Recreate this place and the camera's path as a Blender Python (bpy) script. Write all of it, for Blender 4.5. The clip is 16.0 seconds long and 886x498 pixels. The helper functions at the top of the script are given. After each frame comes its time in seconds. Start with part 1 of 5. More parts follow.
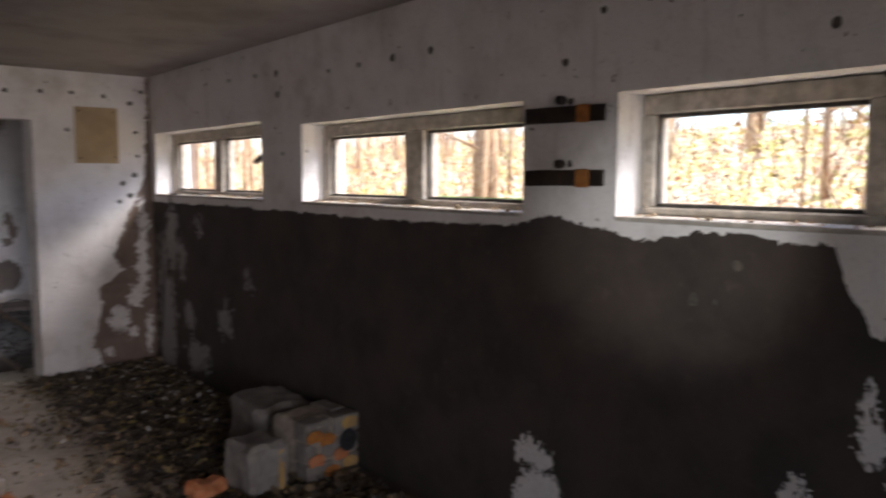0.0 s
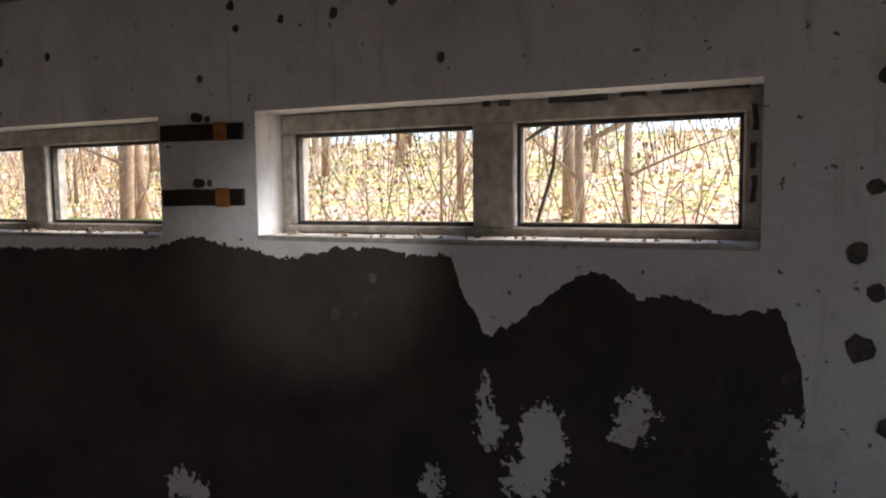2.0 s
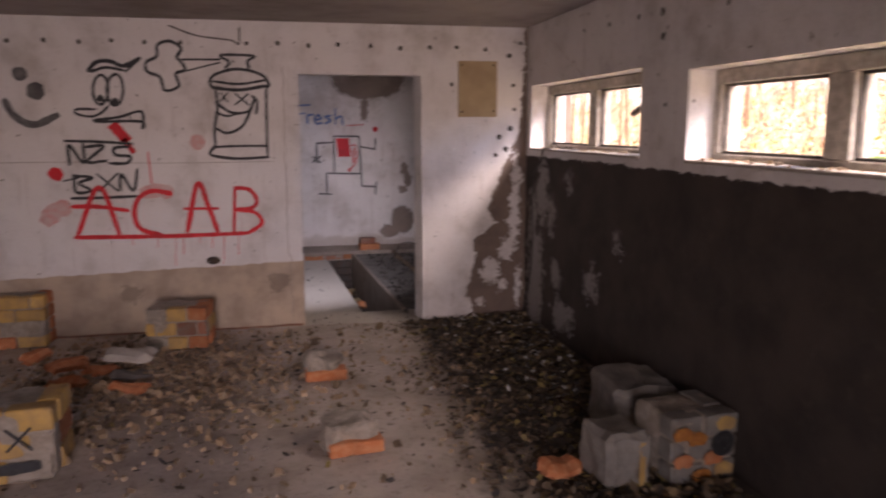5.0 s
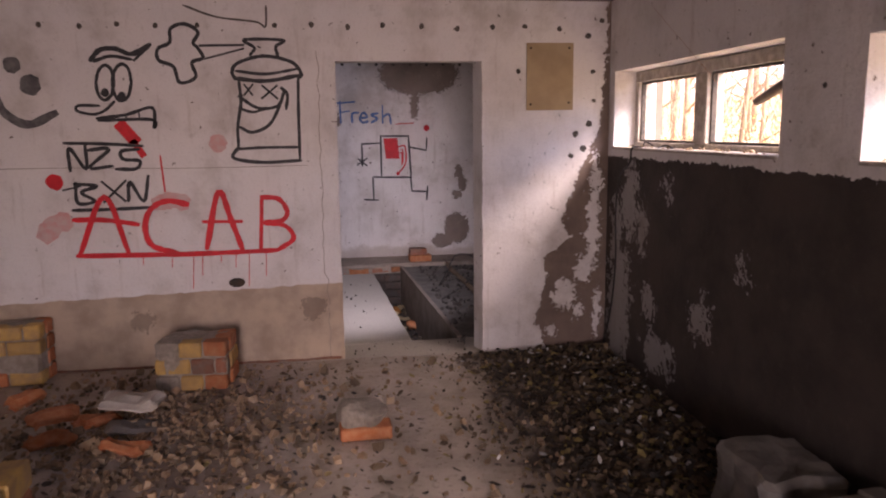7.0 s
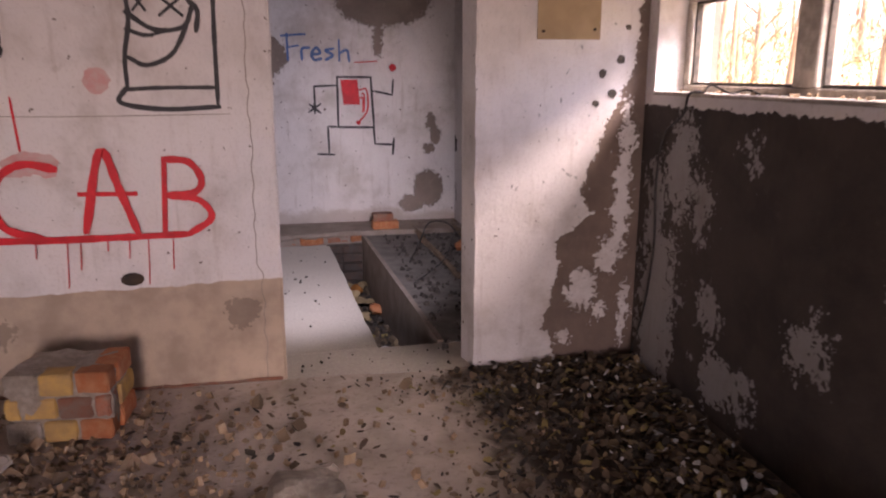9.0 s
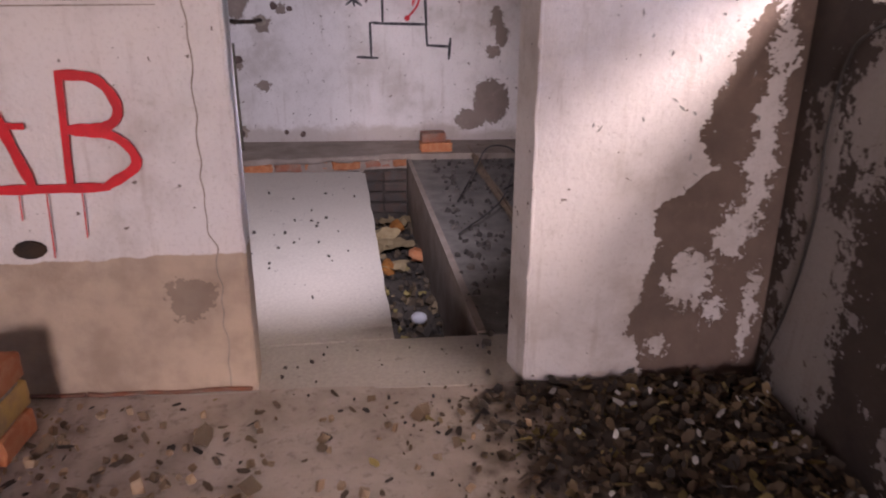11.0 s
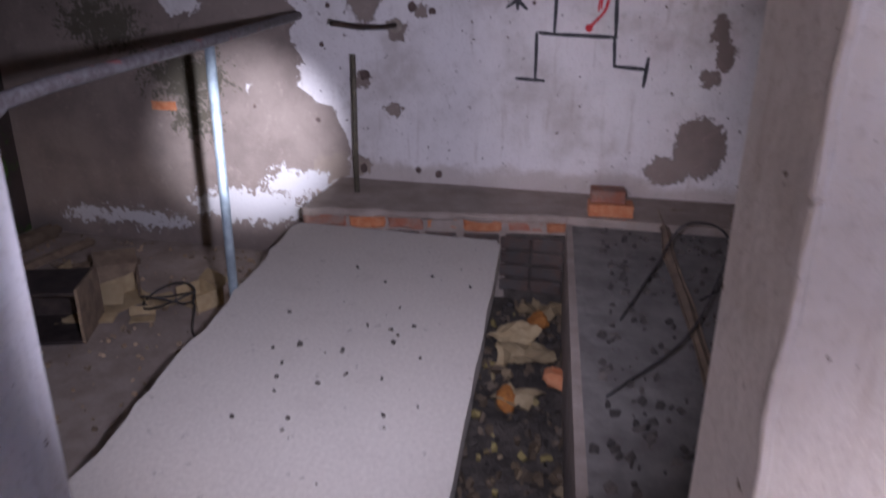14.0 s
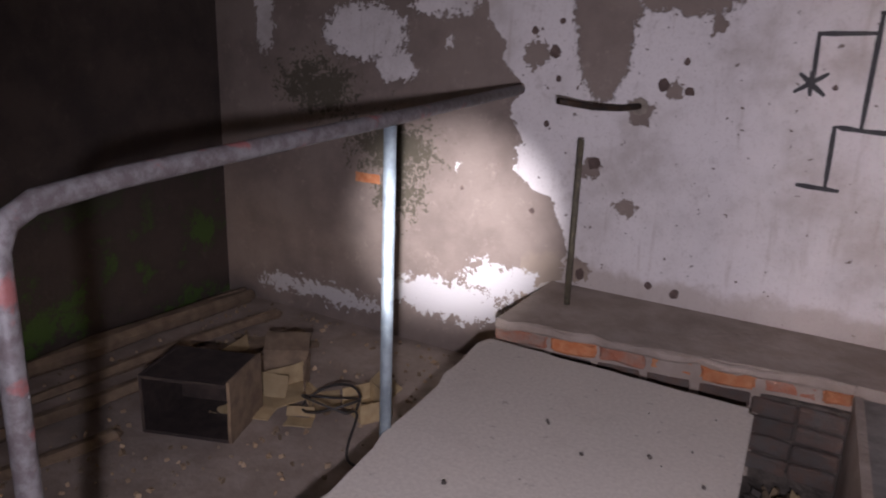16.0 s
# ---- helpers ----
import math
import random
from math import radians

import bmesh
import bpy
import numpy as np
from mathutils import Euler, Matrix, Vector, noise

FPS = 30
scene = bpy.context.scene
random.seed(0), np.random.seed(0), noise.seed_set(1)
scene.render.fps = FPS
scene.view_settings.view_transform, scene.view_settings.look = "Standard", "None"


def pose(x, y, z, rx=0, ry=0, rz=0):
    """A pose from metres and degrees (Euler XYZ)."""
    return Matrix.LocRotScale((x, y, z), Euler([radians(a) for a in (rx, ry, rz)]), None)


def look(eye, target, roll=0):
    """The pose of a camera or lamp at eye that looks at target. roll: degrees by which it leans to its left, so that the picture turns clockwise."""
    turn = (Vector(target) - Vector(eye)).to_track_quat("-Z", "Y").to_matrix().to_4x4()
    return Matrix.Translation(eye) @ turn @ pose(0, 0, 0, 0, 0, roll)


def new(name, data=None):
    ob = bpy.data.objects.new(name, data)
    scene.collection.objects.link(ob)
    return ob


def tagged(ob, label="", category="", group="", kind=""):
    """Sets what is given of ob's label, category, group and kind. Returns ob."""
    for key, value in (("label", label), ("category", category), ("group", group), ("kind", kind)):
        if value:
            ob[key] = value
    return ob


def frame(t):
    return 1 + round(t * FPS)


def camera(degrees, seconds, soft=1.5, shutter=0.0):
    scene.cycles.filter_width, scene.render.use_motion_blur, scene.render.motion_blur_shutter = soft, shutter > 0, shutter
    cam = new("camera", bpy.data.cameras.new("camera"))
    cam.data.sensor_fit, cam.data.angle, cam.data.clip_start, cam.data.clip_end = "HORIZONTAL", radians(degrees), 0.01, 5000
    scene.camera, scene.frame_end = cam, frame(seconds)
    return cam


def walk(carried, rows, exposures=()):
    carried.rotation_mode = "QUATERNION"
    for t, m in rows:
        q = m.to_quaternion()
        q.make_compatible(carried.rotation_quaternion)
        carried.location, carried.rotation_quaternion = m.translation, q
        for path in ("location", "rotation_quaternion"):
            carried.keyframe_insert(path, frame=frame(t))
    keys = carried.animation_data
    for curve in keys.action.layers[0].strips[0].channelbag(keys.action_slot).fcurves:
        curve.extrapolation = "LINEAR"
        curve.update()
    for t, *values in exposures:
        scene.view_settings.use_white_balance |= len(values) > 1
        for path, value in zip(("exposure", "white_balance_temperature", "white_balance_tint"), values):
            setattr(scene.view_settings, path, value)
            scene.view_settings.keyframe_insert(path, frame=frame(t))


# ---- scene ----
cam = camera(61.5, 16.0, soft=2.0, shutter=0.5)
PATH = [
    (0, (-0.241, -6.587, 1.611), (1.02, -5.047, 1.418), 0.1),
    (0.5, (-0.242, -6.596, 1.623), (1.26, -5.288, 1.445), -0.2),
    (1, (-0.193, -6.659, 1.595), (1.48, -5.57, 1.47), -0.2),
    (1.5, (-0.176, -6.685, 1.6), (1.618, -5.811, 1.472), -0.4),
    (2, (-0.183, -6.67, 1.632), (1.612, -5.803, 1.469), -0.7),
    (2.5, (-0.186, -6.644, 1.659), (1.497, -5.584, 1.453), -0.5),
    (3, (-0.216, -6.554, 1.643), (1.21, -5.17, 1.418), 0.2),
    (3.5, (-0.25, -6.464, 1.638), (0.912, -4.859, 1.365), 0.3),
    (4, (-0.223, -6.386, 1.634), (0.691, -4.633, 1.329), 0.3),
    (4.5, (-0.134, -6.271, 1.627), (0.518, -4.411, 1.289), -0.3),
    (5, (-0.052, -6.157, 1.63), (0.334, -4.221, 1.308), -0.1),
    (5.2, (-0.078, -6.089, 1.624), (0.234, -4.142, 1.29), -0.1),
    (7.5, (0.071, -4.816, 1.598), (0.323, -2.857, 1.281), -0.7),
    (8, (0.073, -4.478, 1.594), (0.441, -2.54, 1.261), -0.2),
    (10.3, (0.372, -2.872, 1.505), (0.621, -0.993, 0.866), 0.0),
    (10.5, (0.413, -2.778, 1.505), (0.635, -0.902, 0.85), 0.0),
    (11, (0.5, -2.45, 1.485), (0.642, -0.588, 0.77), 0.3),
    (11.5, (0.646, -2.149, 1.458), (0.697, -0.29, 0.724), 0.9),
    (12, (0.743, -1.866, 1.458), (0.684, -0.038, 0.648), 0.9),
    (12.5, (0.717, -1.544, 1.448), (0.651, 0.269, 0.605), 0.5),
    (13, (0.734, -1.261, 1.455), (0.619, 0.562, 0.64), 1.6),
    (13.5, (0.781, -0.999, 1.461), (0.524, 0.802, 0.631), 1.3),
    (14, (0.801, -0.707, 1.431), (0.414, 1.118, 0.708), 0.6),
    (14.5, (0.766, -0.435, 1.458), (0.249, 1.393, 0.832), 1.3),
    (15, (0.76, -0.148, 1.455), (0.003, 1.598, 0.841), 1.4),
    (15.5, (0.673, 0.04, 1.403), (-0.22, 1.743, 0.853), 1.4),
    (16, (0.561, 0.196, 1.403), (-0.399, 1.855, 0.83), 2.0),
]
walk(cam, [(t, look(e, g, r)) for t, e, g, r in PATH],
     [(0, 1.9, 5700, 14), (0.6, 1.6, 5650, 13), (1.1, 1.3, 5650, 13), (2.2, 1.3, 5650, 13), (3.0, 1.35, 5700, 14), (3.5, 1.5, 6200, 20), (4.0, 1.7, 6300, 25), (5.0, 2.25, 6400, 32), (7.5, 2.5, 6500, 36), (8.2, 2.6, 6500, 36), (10.4, 2.9, 6400, 36), (12.4, 2.85, 6300, 35), (13.4, 2.7, 5700, 38), (14.0, 2.45, 5700, 34), (14.5, 2.15, 6200, 28), (15.2, 2.3, 6300, 32), (16.0, 2.65, 6300, 32)])

# ---- world and light ----
world = bpy.data.worlds.new("world")
scene.world = world
world.use_nodes = True
wt = world.node_tree
sky = wt.nodes.new("ShaderNodeTexSky")
sky.sky_type, sky.sun_disc = "NISHITA", False
sky.sun_elevation, sky.sun_rotation = radians(47), radians(135)
wt.links.new(sky.outputs[0], wt.nodes["Background"].inputs[0])
wt.nodes["Background"].inputs[1].default_value = 0.15
sun = new("sun", bpy.data.lights.new("sun", "SUN"))
sun.data.energy, sun.data.angle, sun.data.color = 5.0, radians(40), (1, 0.88, 0.72)
sun.matrix_world = look((5, -5, 7.5), (0, 0, 0))


def area(name, eye, target, w, h, watts, colour):
    d = bpy.data.lights.new(name, "AREA")
    d.shape, d.size, d.size_y, d.energy, d.color = "RECTANGLE", w, h, watts, colour
    ob = new(name, d)
    ob.matrix_world = look(eye, target)
    return ob


# added fill lamp behind the walker, in an opening that is never in view
rear = area("rear_fill_light", (-0.5, -9.25, 1.2), (-0.25, 0, 0.45), 1.5, 2.0, 5.4, (1, 0.85, 0.74))
rear.data.spread = radians(64)


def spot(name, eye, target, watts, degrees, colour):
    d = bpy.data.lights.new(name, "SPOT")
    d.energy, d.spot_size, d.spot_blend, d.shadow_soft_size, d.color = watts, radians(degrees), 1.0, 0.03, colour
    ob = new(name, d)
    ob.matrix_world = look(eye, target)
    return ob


# fixed lamps stand in for the torch that the walker holds: its wide glow and bright core in the doorway, and a lamp
# added for its spot under the windows
spot("torch_light", (0.74, -0.18, 1.33), (-1.1, 3.96, -0.1), 40, 90, (0.95, 0.96, 1.0))
spot("torch_beam", (0.74, -0.18, 1.33), (-1.55, 3.96, 0.28), 360, 17, (0.96, 1.0, 0.95))
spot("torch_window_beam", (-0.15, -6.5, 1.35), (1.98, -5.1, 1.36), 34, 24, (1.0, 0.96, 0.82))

# ---- materials ----


class Mat:
    """A node material with a few short hands."""

    def __init__(self, name, rough=0.9, metal=0.0):
        self.m = bpy.data.materials.new(name)
        self.m.use_nodes = True
        self.t = self.m.node_tree
        self.b = self.t.nodes["Principled BSDF"]
        self.b.inputs["Roughness"].default_value, self.b.inputs["Metallic"].default_value = rough, metal
        self.pos = self.t.nodes.new("ShaderNodeNewGeometry").outputs["Position"]
        s = self.t.nodes.new("ShaderNodeSeparateXYZ")
        self.t.links.new(self.pos, s.inputs[0])
        self.x, self.y, self.z = s.outputs

    def plug(self, v, sock):
        if isinstance(v, bpy.types.NodeSocket):
            self.t.links.new(v, sock)
        else:
            sock.default_value = (*v, 1) if isinstance(v, tuple) and len(v) == 3 and len(sock.default_value) == 4 else v

    def op(self, kind, a, b=0.0, c=None, clamp=False):
        n = self.t.nodes.new("ShaderNodeMath")
        n.operation, n.use_clamp = kind, clamp
        self.plug(a, n.inputs[0]), self.plug(b, n.inputs[1])
        if c is not None:
            self.plug(c, n.inputs[2])
        return n.outputs[0]

    def noise(self, scale, detail=4, rough=0.6, stretch=None):
        n = self.t.nodes.new("ShaderNodeTexNoise")
        n.inputs["Scale"].default_value, n.inputs["Detail"].default_value, n.inputs["Roughness"].default_value = scale, detail, rough
        p = self.pos
        if stretch:
            mp = self.t.nodes.new("ShaderNodeMapping")
            self.t.links.new(p, mp.inputs[0])
            mp.inputs["Scale"].default_value = stretch
            p = mp.outputs[0]
        self.t.links.new(p, n.inputs["Vector"])
        return n.outputs[0]

    def ramp(self, v, lo, hi):
        n = self.t.nodes.new("ShaderNodeMapRange")
        n.interpolation_type = "SMOOTHSTEP"
        self.plug(v, n.inputs[0])
        n.inputs[1].default_value, n.inputs[2].default_value = lo, hi
        return n.outputs[0]

    def mix(self, f, a, b):
        n = self.t.nodes.new("ShaderNodeMix")
        n.data_type = "RGBA"
        self.plug(f, n.inputs[0]), self.plug(a, n.inputs[6]), self.plug(b, n.inputs[7])
        return n.outputs[2]

    def blobs(self, u, spots, wobble=0.9, scale=7):
        """1 inside a set of ragged patches (u, z, half width, half height)."""
        best = None
        u = self.op("ADD", u, self.jag(scale * 1.1, 0.34 * wobble))
        z = self.op("ADD", self.z, self.jag(scale * 1.3, 0.34 * wobble))
        for cu, cz, ru, rz in spots:
            a = self.op("DIVIDE", self.op("SUBTRACT", u, cu), ru)
            b = self.op("DIVIDE", self.op("SUBTRACT", z, cz), rz)
            d = self.op("SQRT", self.op("ADD", self.op("MULTIPLY", a, a), self.op("MULTIPLY", b, b)))
            best = d if best is None else self.op("MINIMUM", best, d)
        d = self.op("ADD", best, self.jag(scale * 3, wobble * 0.9))
        return self.op("SUBTRACT", 1.0, self.ramp(d, 0.97, 1.03))

    def profile(self, u, pts):
        """A height that follows straight lines between a few points along u."""
        lo, hi = pts[0][0], pts[-1][0]
        zmax = max(p[1] for p in pts)
        zmin = min(p[1] for p in pts)
        m = self.t.nodes.new("ShaderNodeMapRange")
        self.plug(u, m.inputs[0])
        m.inputs[1].default_value, m.inputs[2].default_value = lo, hi
        r = self.t.nodes.new("ShaderNodeValToRGB")
        self.t.links.new(m.outputs[0], r.inputs[0])
        e = r.color_ramp.elements
        while len(e) < len(pts):
            e.new(0.5)
        for el, (p, z) in zip(e, pts):
            el.position = (p - lo) / (hi - lo)
        for el, (p, z) in zip(e, pts):
            v = (z - zmin) / (zmax - zmin)
            el.color = (v, v, v, 1)
        return self.op("ADD", self.op("MULTIPLY", r.outputs[0], zmax - zmin), zmin)

    def jag(self, scale, amount):
        """Signed broken noise for the edges of flaking paint."""
        a = self.op("MULTIPLY", self.op("SUBTRACT", self.noise(scale, 4, 0.6), 0.5), amount)
        return self.op("ADD", a, self.op("MULTIPLY", self.op("SUBTRACT", self.noise(scale * 4, 4, 0.65), 0.5), amount * 0.75))

    def done(self, colour, height=None, strength=0.4, dist=0.01):
        self.plug(colour, self.b.inputs["Base Color"])
        if height is not None:
            n = self.t.nodes.new("ShaderNodeBump")
            n.inputs["Strength"].default_value, n.inputs["Distance"].default_value = strength, dist
            self.plug(height, n.inputs["Height"])
            self.t.links.new(n.outputs[0], self.b.inputs["Normal"])
        return self.m


def speckled(name, a, b, scale=20, rough=0.9, metal=0.0, bump=0.4, dist=0.004, spread=0.0):
    """A plain surface with stains at two scales; spread varies it from piece to piece."""
    k = Mat(name, rough, metal)
    n1, n2 = k.noise(scale), k.noise(scale * 0.17, 3)
    c = k.mix(k.ramp(n1, 0.3, 0.7), a, b)
    c = k.mix(k.op("MULTIPLY", k.ramp(n2, 0.45, 0.7), 0.5), c, tuple(v * 0.45 for v in a))
    if spread:
        r = k.t.nodes.new("ShaderNodeNewGeometry").outputs["Random Per Island"]
        o = k.t.nodes.new("ShaderNodeObjectInfo").outputs["Random"]
        r = k.op("FRACT", k.op("ADD", r, o))
        c = k.mix(k.op("MULTIPLY", r, spread), c, tuple(v * 0.2 for v in b))
    return k.done(c, k.noise(scale * 4, 3), bump, dist)


WHITE, DIRTY = (0.74, 0.71, 0.69), (0.56, 0.53, 0.50)
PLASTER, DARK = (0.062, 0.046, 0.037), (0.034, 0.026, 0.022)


def limewash(k):
    c = k.mix(k.ramp(k.noise(2.2, 5), 0.42, 0.75), WHITE, DIRTY)
    c = k.mix(k.op("MULTIPLY", k.ramp(k.noise(9, 5, 0.7), 0.58, 0.72), 0.4), c, (0.42, 0.38, 0.34))
    c = k.mix(k.op("MULTIPLY", k.ramp(k.noise(1.1, 6, 0.7), 0.5, 0.72), 0.45), c, (0.40, 0.34, 0.29))
    c = k.mix(k.op("MULTIPLY", k.ramp(k.noise(3.0, 5, 0.6, (6, 6, 0.7)), 0.56, 0.75), 0.35), c, (0.38, 0.32, 0.27))
    c = k.mix(k.op("MULTIPLY", k.ramp(k.noise(70, 4, 0.7), 0.5, 0.72), 0.3), c, (0.36, 0.31, 0.27))
    return k.mix(k.ramp(k.noise(22, 3, 0.6), 0.68, 0.71), c, (0.18, 0.145, 0.12))


def bare_plaster(k, a=PLASTER, b=DARK):
    c = k.mix(k.ramp(k.noise(3.0, 5), 0.35, 0.7), a, b)
    return k.mix(k.op("MULTIPLY", k.ramp(k.noise(14, 5, 0.7), 0.55, 0.78), 0.45), c, tuple(v * 1.7 for v in a))


def wall_finish(k, bare, extra=None, under=None):
    """Flaking limewash over bare plaster, with the paint's edge standing proud."""
    c = k.mix(bare, limewash(k), bare_plaster(k, *(under or ())))
    if extra:
        c = extra(c)
    h = k.op("ADD", k.op("MULTIPLY", k.op("SUBTRACT", 1.0, bare), 0.8), k.op("MULTIPLY", k.noise(24, 5, 0.7), 0.5))
    return k.done(c, h, 0.75, 0.014)


# window wall: limewash above, bare plaster below
k = Mat("window_wall_paint")
edge = k.profile(k.y, [(-6.76, 0.0), (-6.71, 0.80), (-6.69, 1.08), (-6.63, 1.29), (-6.46, 1.265), (-6.40, 1.30), (-6.316, 1.335), (-6.245, 1.30), (-6.178, 1.365), (-6.094, 1.375),
                       (-6.0, 1.32), (-5.916, 1.255), (-5.87, 1.20), (-5.80, 1.185), (-5.764, 1.12), (-5.745, 1.22), (-5.68, 1.28), (-5.655, 1.41), (-5.217, 1.43), (-5.024, 1.385),
                       (-4.822, 1.42), (-4.52, 1.455), (-4.28, 1.405), (-3.49, 1.39), (-2.0, 1.40), (0.2, 1.395)])
low = k.op("LESS_THAN", k.op("ADD", k.z, k.jag(8, 0.06)), edge)
kept = k.blobs(k.y, [(-5.762, 0.96, 0.022, 0.09), (-5.775, 0.85, 0.045, 0.07), (-5.95, 0.82, 0.075, 0.14), (-5.90, 0.70, 0.07, 0.08), (-6.235, 0.955, 0.045, 0.06), (-6.22, 0.885, 0.06, 0.025),
                     (-5.565, 0.63, 0.035, 0.08), (-4.47, 0.45, 0.11, 0.06), (-4.52, 0.25, 0.15, 0.14), (-6.68, 0.88, 0.06, 0.12)], 0.42, 9)
faded = k.op("MULTIPLY", k.blobs(k.y, [(-0.42, 1.12, 0.12, 0.24), (-0.62, 0.95, 0.08, 0.16), (-1.42, 0.55, 0.12, 0.11), (-0.25, 0.3, 0.2, 0.5), (-0.9, 0.2, 0.2, 0.12), (-1.0, 1.2, 0.06, 0.06), (-0.75, 0.5, 0.08, 0.1), (-1.8, 0.9, 0.04, 0.05), (-0.2, 0.85, 0.08, 0.3)], 1.15, 6), 0.36)
bare = k.op("MULTIPLY", low, k.op("SUBTRACT", 1.0, k.op("MAXIMUM", kept, faded)))
WINDOW_WALL = wall_finish(k, bare)

# wall with the doorway: tan dado on one side, flaking near the corner
k = Mat("door_wall_paint")
side = k.profile(k.z, [(0.0, 1.46), (0.1, 1.45), (0.19, 1.385), (0.34, 1.42), (0.46, 1.44), (0.56, 1.465), (0.67, 1.435), (0.75, 1.545), (0.82, 1.638), (0.92, 1.586), (1.04, 1.60), (1.17, 1.66), (1.27, 1.675), (1.4, 1.75), (1.6, 1.85), (2.5, 1.89)])
bare = k.op("GREATER_THAN", k.op("ADD", k.x, k.jag(9, 0.12)), side)
bare = k.op("MULTIPLY", bare, k.op("SUBTRACT", 1.0, k.blobs(k.x, [(1.60, 0.40, 0.09, 0.11), (1.80, 0.88, 0.05, 0.30), (1.74, 0.58, 0.06, 0.10), (1.82, 1.22, 0.03, 0.2), (1.50, 0.12, 0.04, 0.04), (1.84, 0.25, 0.025, 0.2), (1.70, 0.28, 0.04, 0.05)], 0.5, 9)))


def dado(c, k=k):
    line = k.op("ADD", k.op("SUBTRACT", k.z, k.op("MULTIPLY", k.x, 0.03)), k.op("MULTIPLY", k.op("SUBTRACT", k.noise(9, 4), 0.5), 0.05))
    f = k.op("MULTIPLY", k.op("SUBTRACT", 1.0, k.ramp(line, 0.545, 0.552)), k.op("LESS_THAN", k.x, 0.3))
    tan = k.mix(k.ramp(k.noise(5, 5), 0.35, 0.7), (0.50, 0.40, 0.30), (0.36, 0.28, 0.21))
    c = k.mix(f, c, tan)
    return k.mix(k.op("MULTIPLY", k.blobs(k.x, [(-0.2, 0.38, 0.08, 0.09), (-1.35, 0.33, 0.1, 0.06)], 0.5, 6), 0.5), c, (0.13, 0.10, 0.08))


DOOR_WALL = wall_finish(k, bare, dado, ((0.21, 0.155, 0.125), (0.14, 0.105, 0.085)))

# back wall of the second room
k = Mat("back_wall_paint")
side = k.profile(k.z, [(-0.7, -1.1), (0.02, -0.98), (0.06, -0.84), (0.25, -0.84), (0.37, -0.88), (0.52, -0.94), (0.55, -1.06), (0.65, -1.18), (0.84, -1.15), (0.96, -1.21), (1.11, -1.16), (1.23, -1.28), (1.33, -1.255), (1.45, -1.38), (2.5, -1.5)])
bare = k.op("LESS_THAN", k.op("ADD", k.x, k.jag(8, 0.09)), side)
bare = k.op("MULTIPLY", bare, k.op("SUBTRACT", 1.0, k.blobs(k.x, [(-2.22, 1.36, 0.30, 0.16), (-1.98, 1.17, 0.13, 0.09), (-3.02, 1.42, 0.07, 0.22), (-1.66, 1.52, 0.22, 0.06), (-1.62, 1.33, 0.03, 0.03), (-1.55, 0.62, 0.02, 0.02)], 0.45, 8)))
bare = k.op("MAXIMUM", bare, k.blobs(k.x, [(-0.715, 1.75, 0.185, 0.72), (-0.33, 1.72, 0.34, 0.23), (-0.17, 1.46, 0.04, 0.05), (1.40, 0.38, 0.15, 0.19), (1.21, 0.22, 0.13, 0.09), (1.42, 1.08, 0.045, 0.09), (1.46, 0.93, 0.06, 0.09), (1.40, 0.80, 0.06, 0.05),
                     (0.95, 2.25, 0.48, 0.24), (0.9, 1.9, 0.05, 0.2), (-0.53, 0.52, 0.06, 0.05), (-0.735, 0.70, 0.06, 0.05), (-0.75, 0.13, 0.06, 0.06), (-0.36, 1.14, 0.05, 0.05), (-1.09, 1.27, 0.07, 0.07), (-0.50, 1.02, 0.06, 0.07)], 0.35, 7))


def mould(c, k=k):
    f = k.blobs(k.x, [(-2.6, 1.02, 0.30, 0.15), (-2.0, 0.68, 0.30, 0.16), (-1.95, 0.4, 0.16, 0.12)], 1.5, 11)
    c = k.mix(k.op("MULTIPLY", f, 0.75), c, (0.05, 0.05, 0.025))
    base = k.op("SUBTRACT", 1.0, k.ramp(k.op("ADD", k.z, k.op("MULTIPLY", k.op("SUBTRACT", k.noise(4), 0.5), 0.3)), 0.12, 0.2))
    c = k.mix(k.op("MULTIPLY", k.op("MULTIPLY", base, k.op("GREATER_THAN", k.x, -1.1)), 0.55), c, (0.36, 0.29, 0.22))
    lo = k.blobs(k.x, [(-1.22, -0.02, 0.24, 0.10), (-1.6, -0.22, 0.45, 0.12), (-2.6, -0.38, 0.55, 0.06)], 0.7, 6)
    return k.mix(lo, c, (0.58, 0.57, 0.56))


BACK_WALL = wall_finish(k, bare, mould, ((0.27, 0.22, 0.185), (0.20, 0.16, 0.135)))

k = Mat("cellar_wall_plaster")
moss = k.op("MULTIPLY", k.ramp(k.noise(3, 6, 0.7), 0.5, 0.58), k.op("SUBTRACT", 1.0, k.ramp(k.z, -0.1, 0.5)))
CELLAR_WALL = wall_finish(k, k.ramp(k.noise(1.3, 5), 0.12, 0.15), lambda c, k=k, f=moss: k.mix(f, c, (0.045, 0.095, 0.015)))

k = Mat("room_wall_paint")
PLAIN_WALL = wall_finish(k, k.ramp(k.noise(1.5, 6), 0.6, 0.62))

k = Mat("ceiling_paint")
CEILING = k.done(k.mix(k.ramp(k.noise(1.5, 6), 0.4, 0.7), (0.36, 0.32, 0.30), (0.24, 0.21, 0.19)), k.noise(18, 4), 0.25, 0.006)

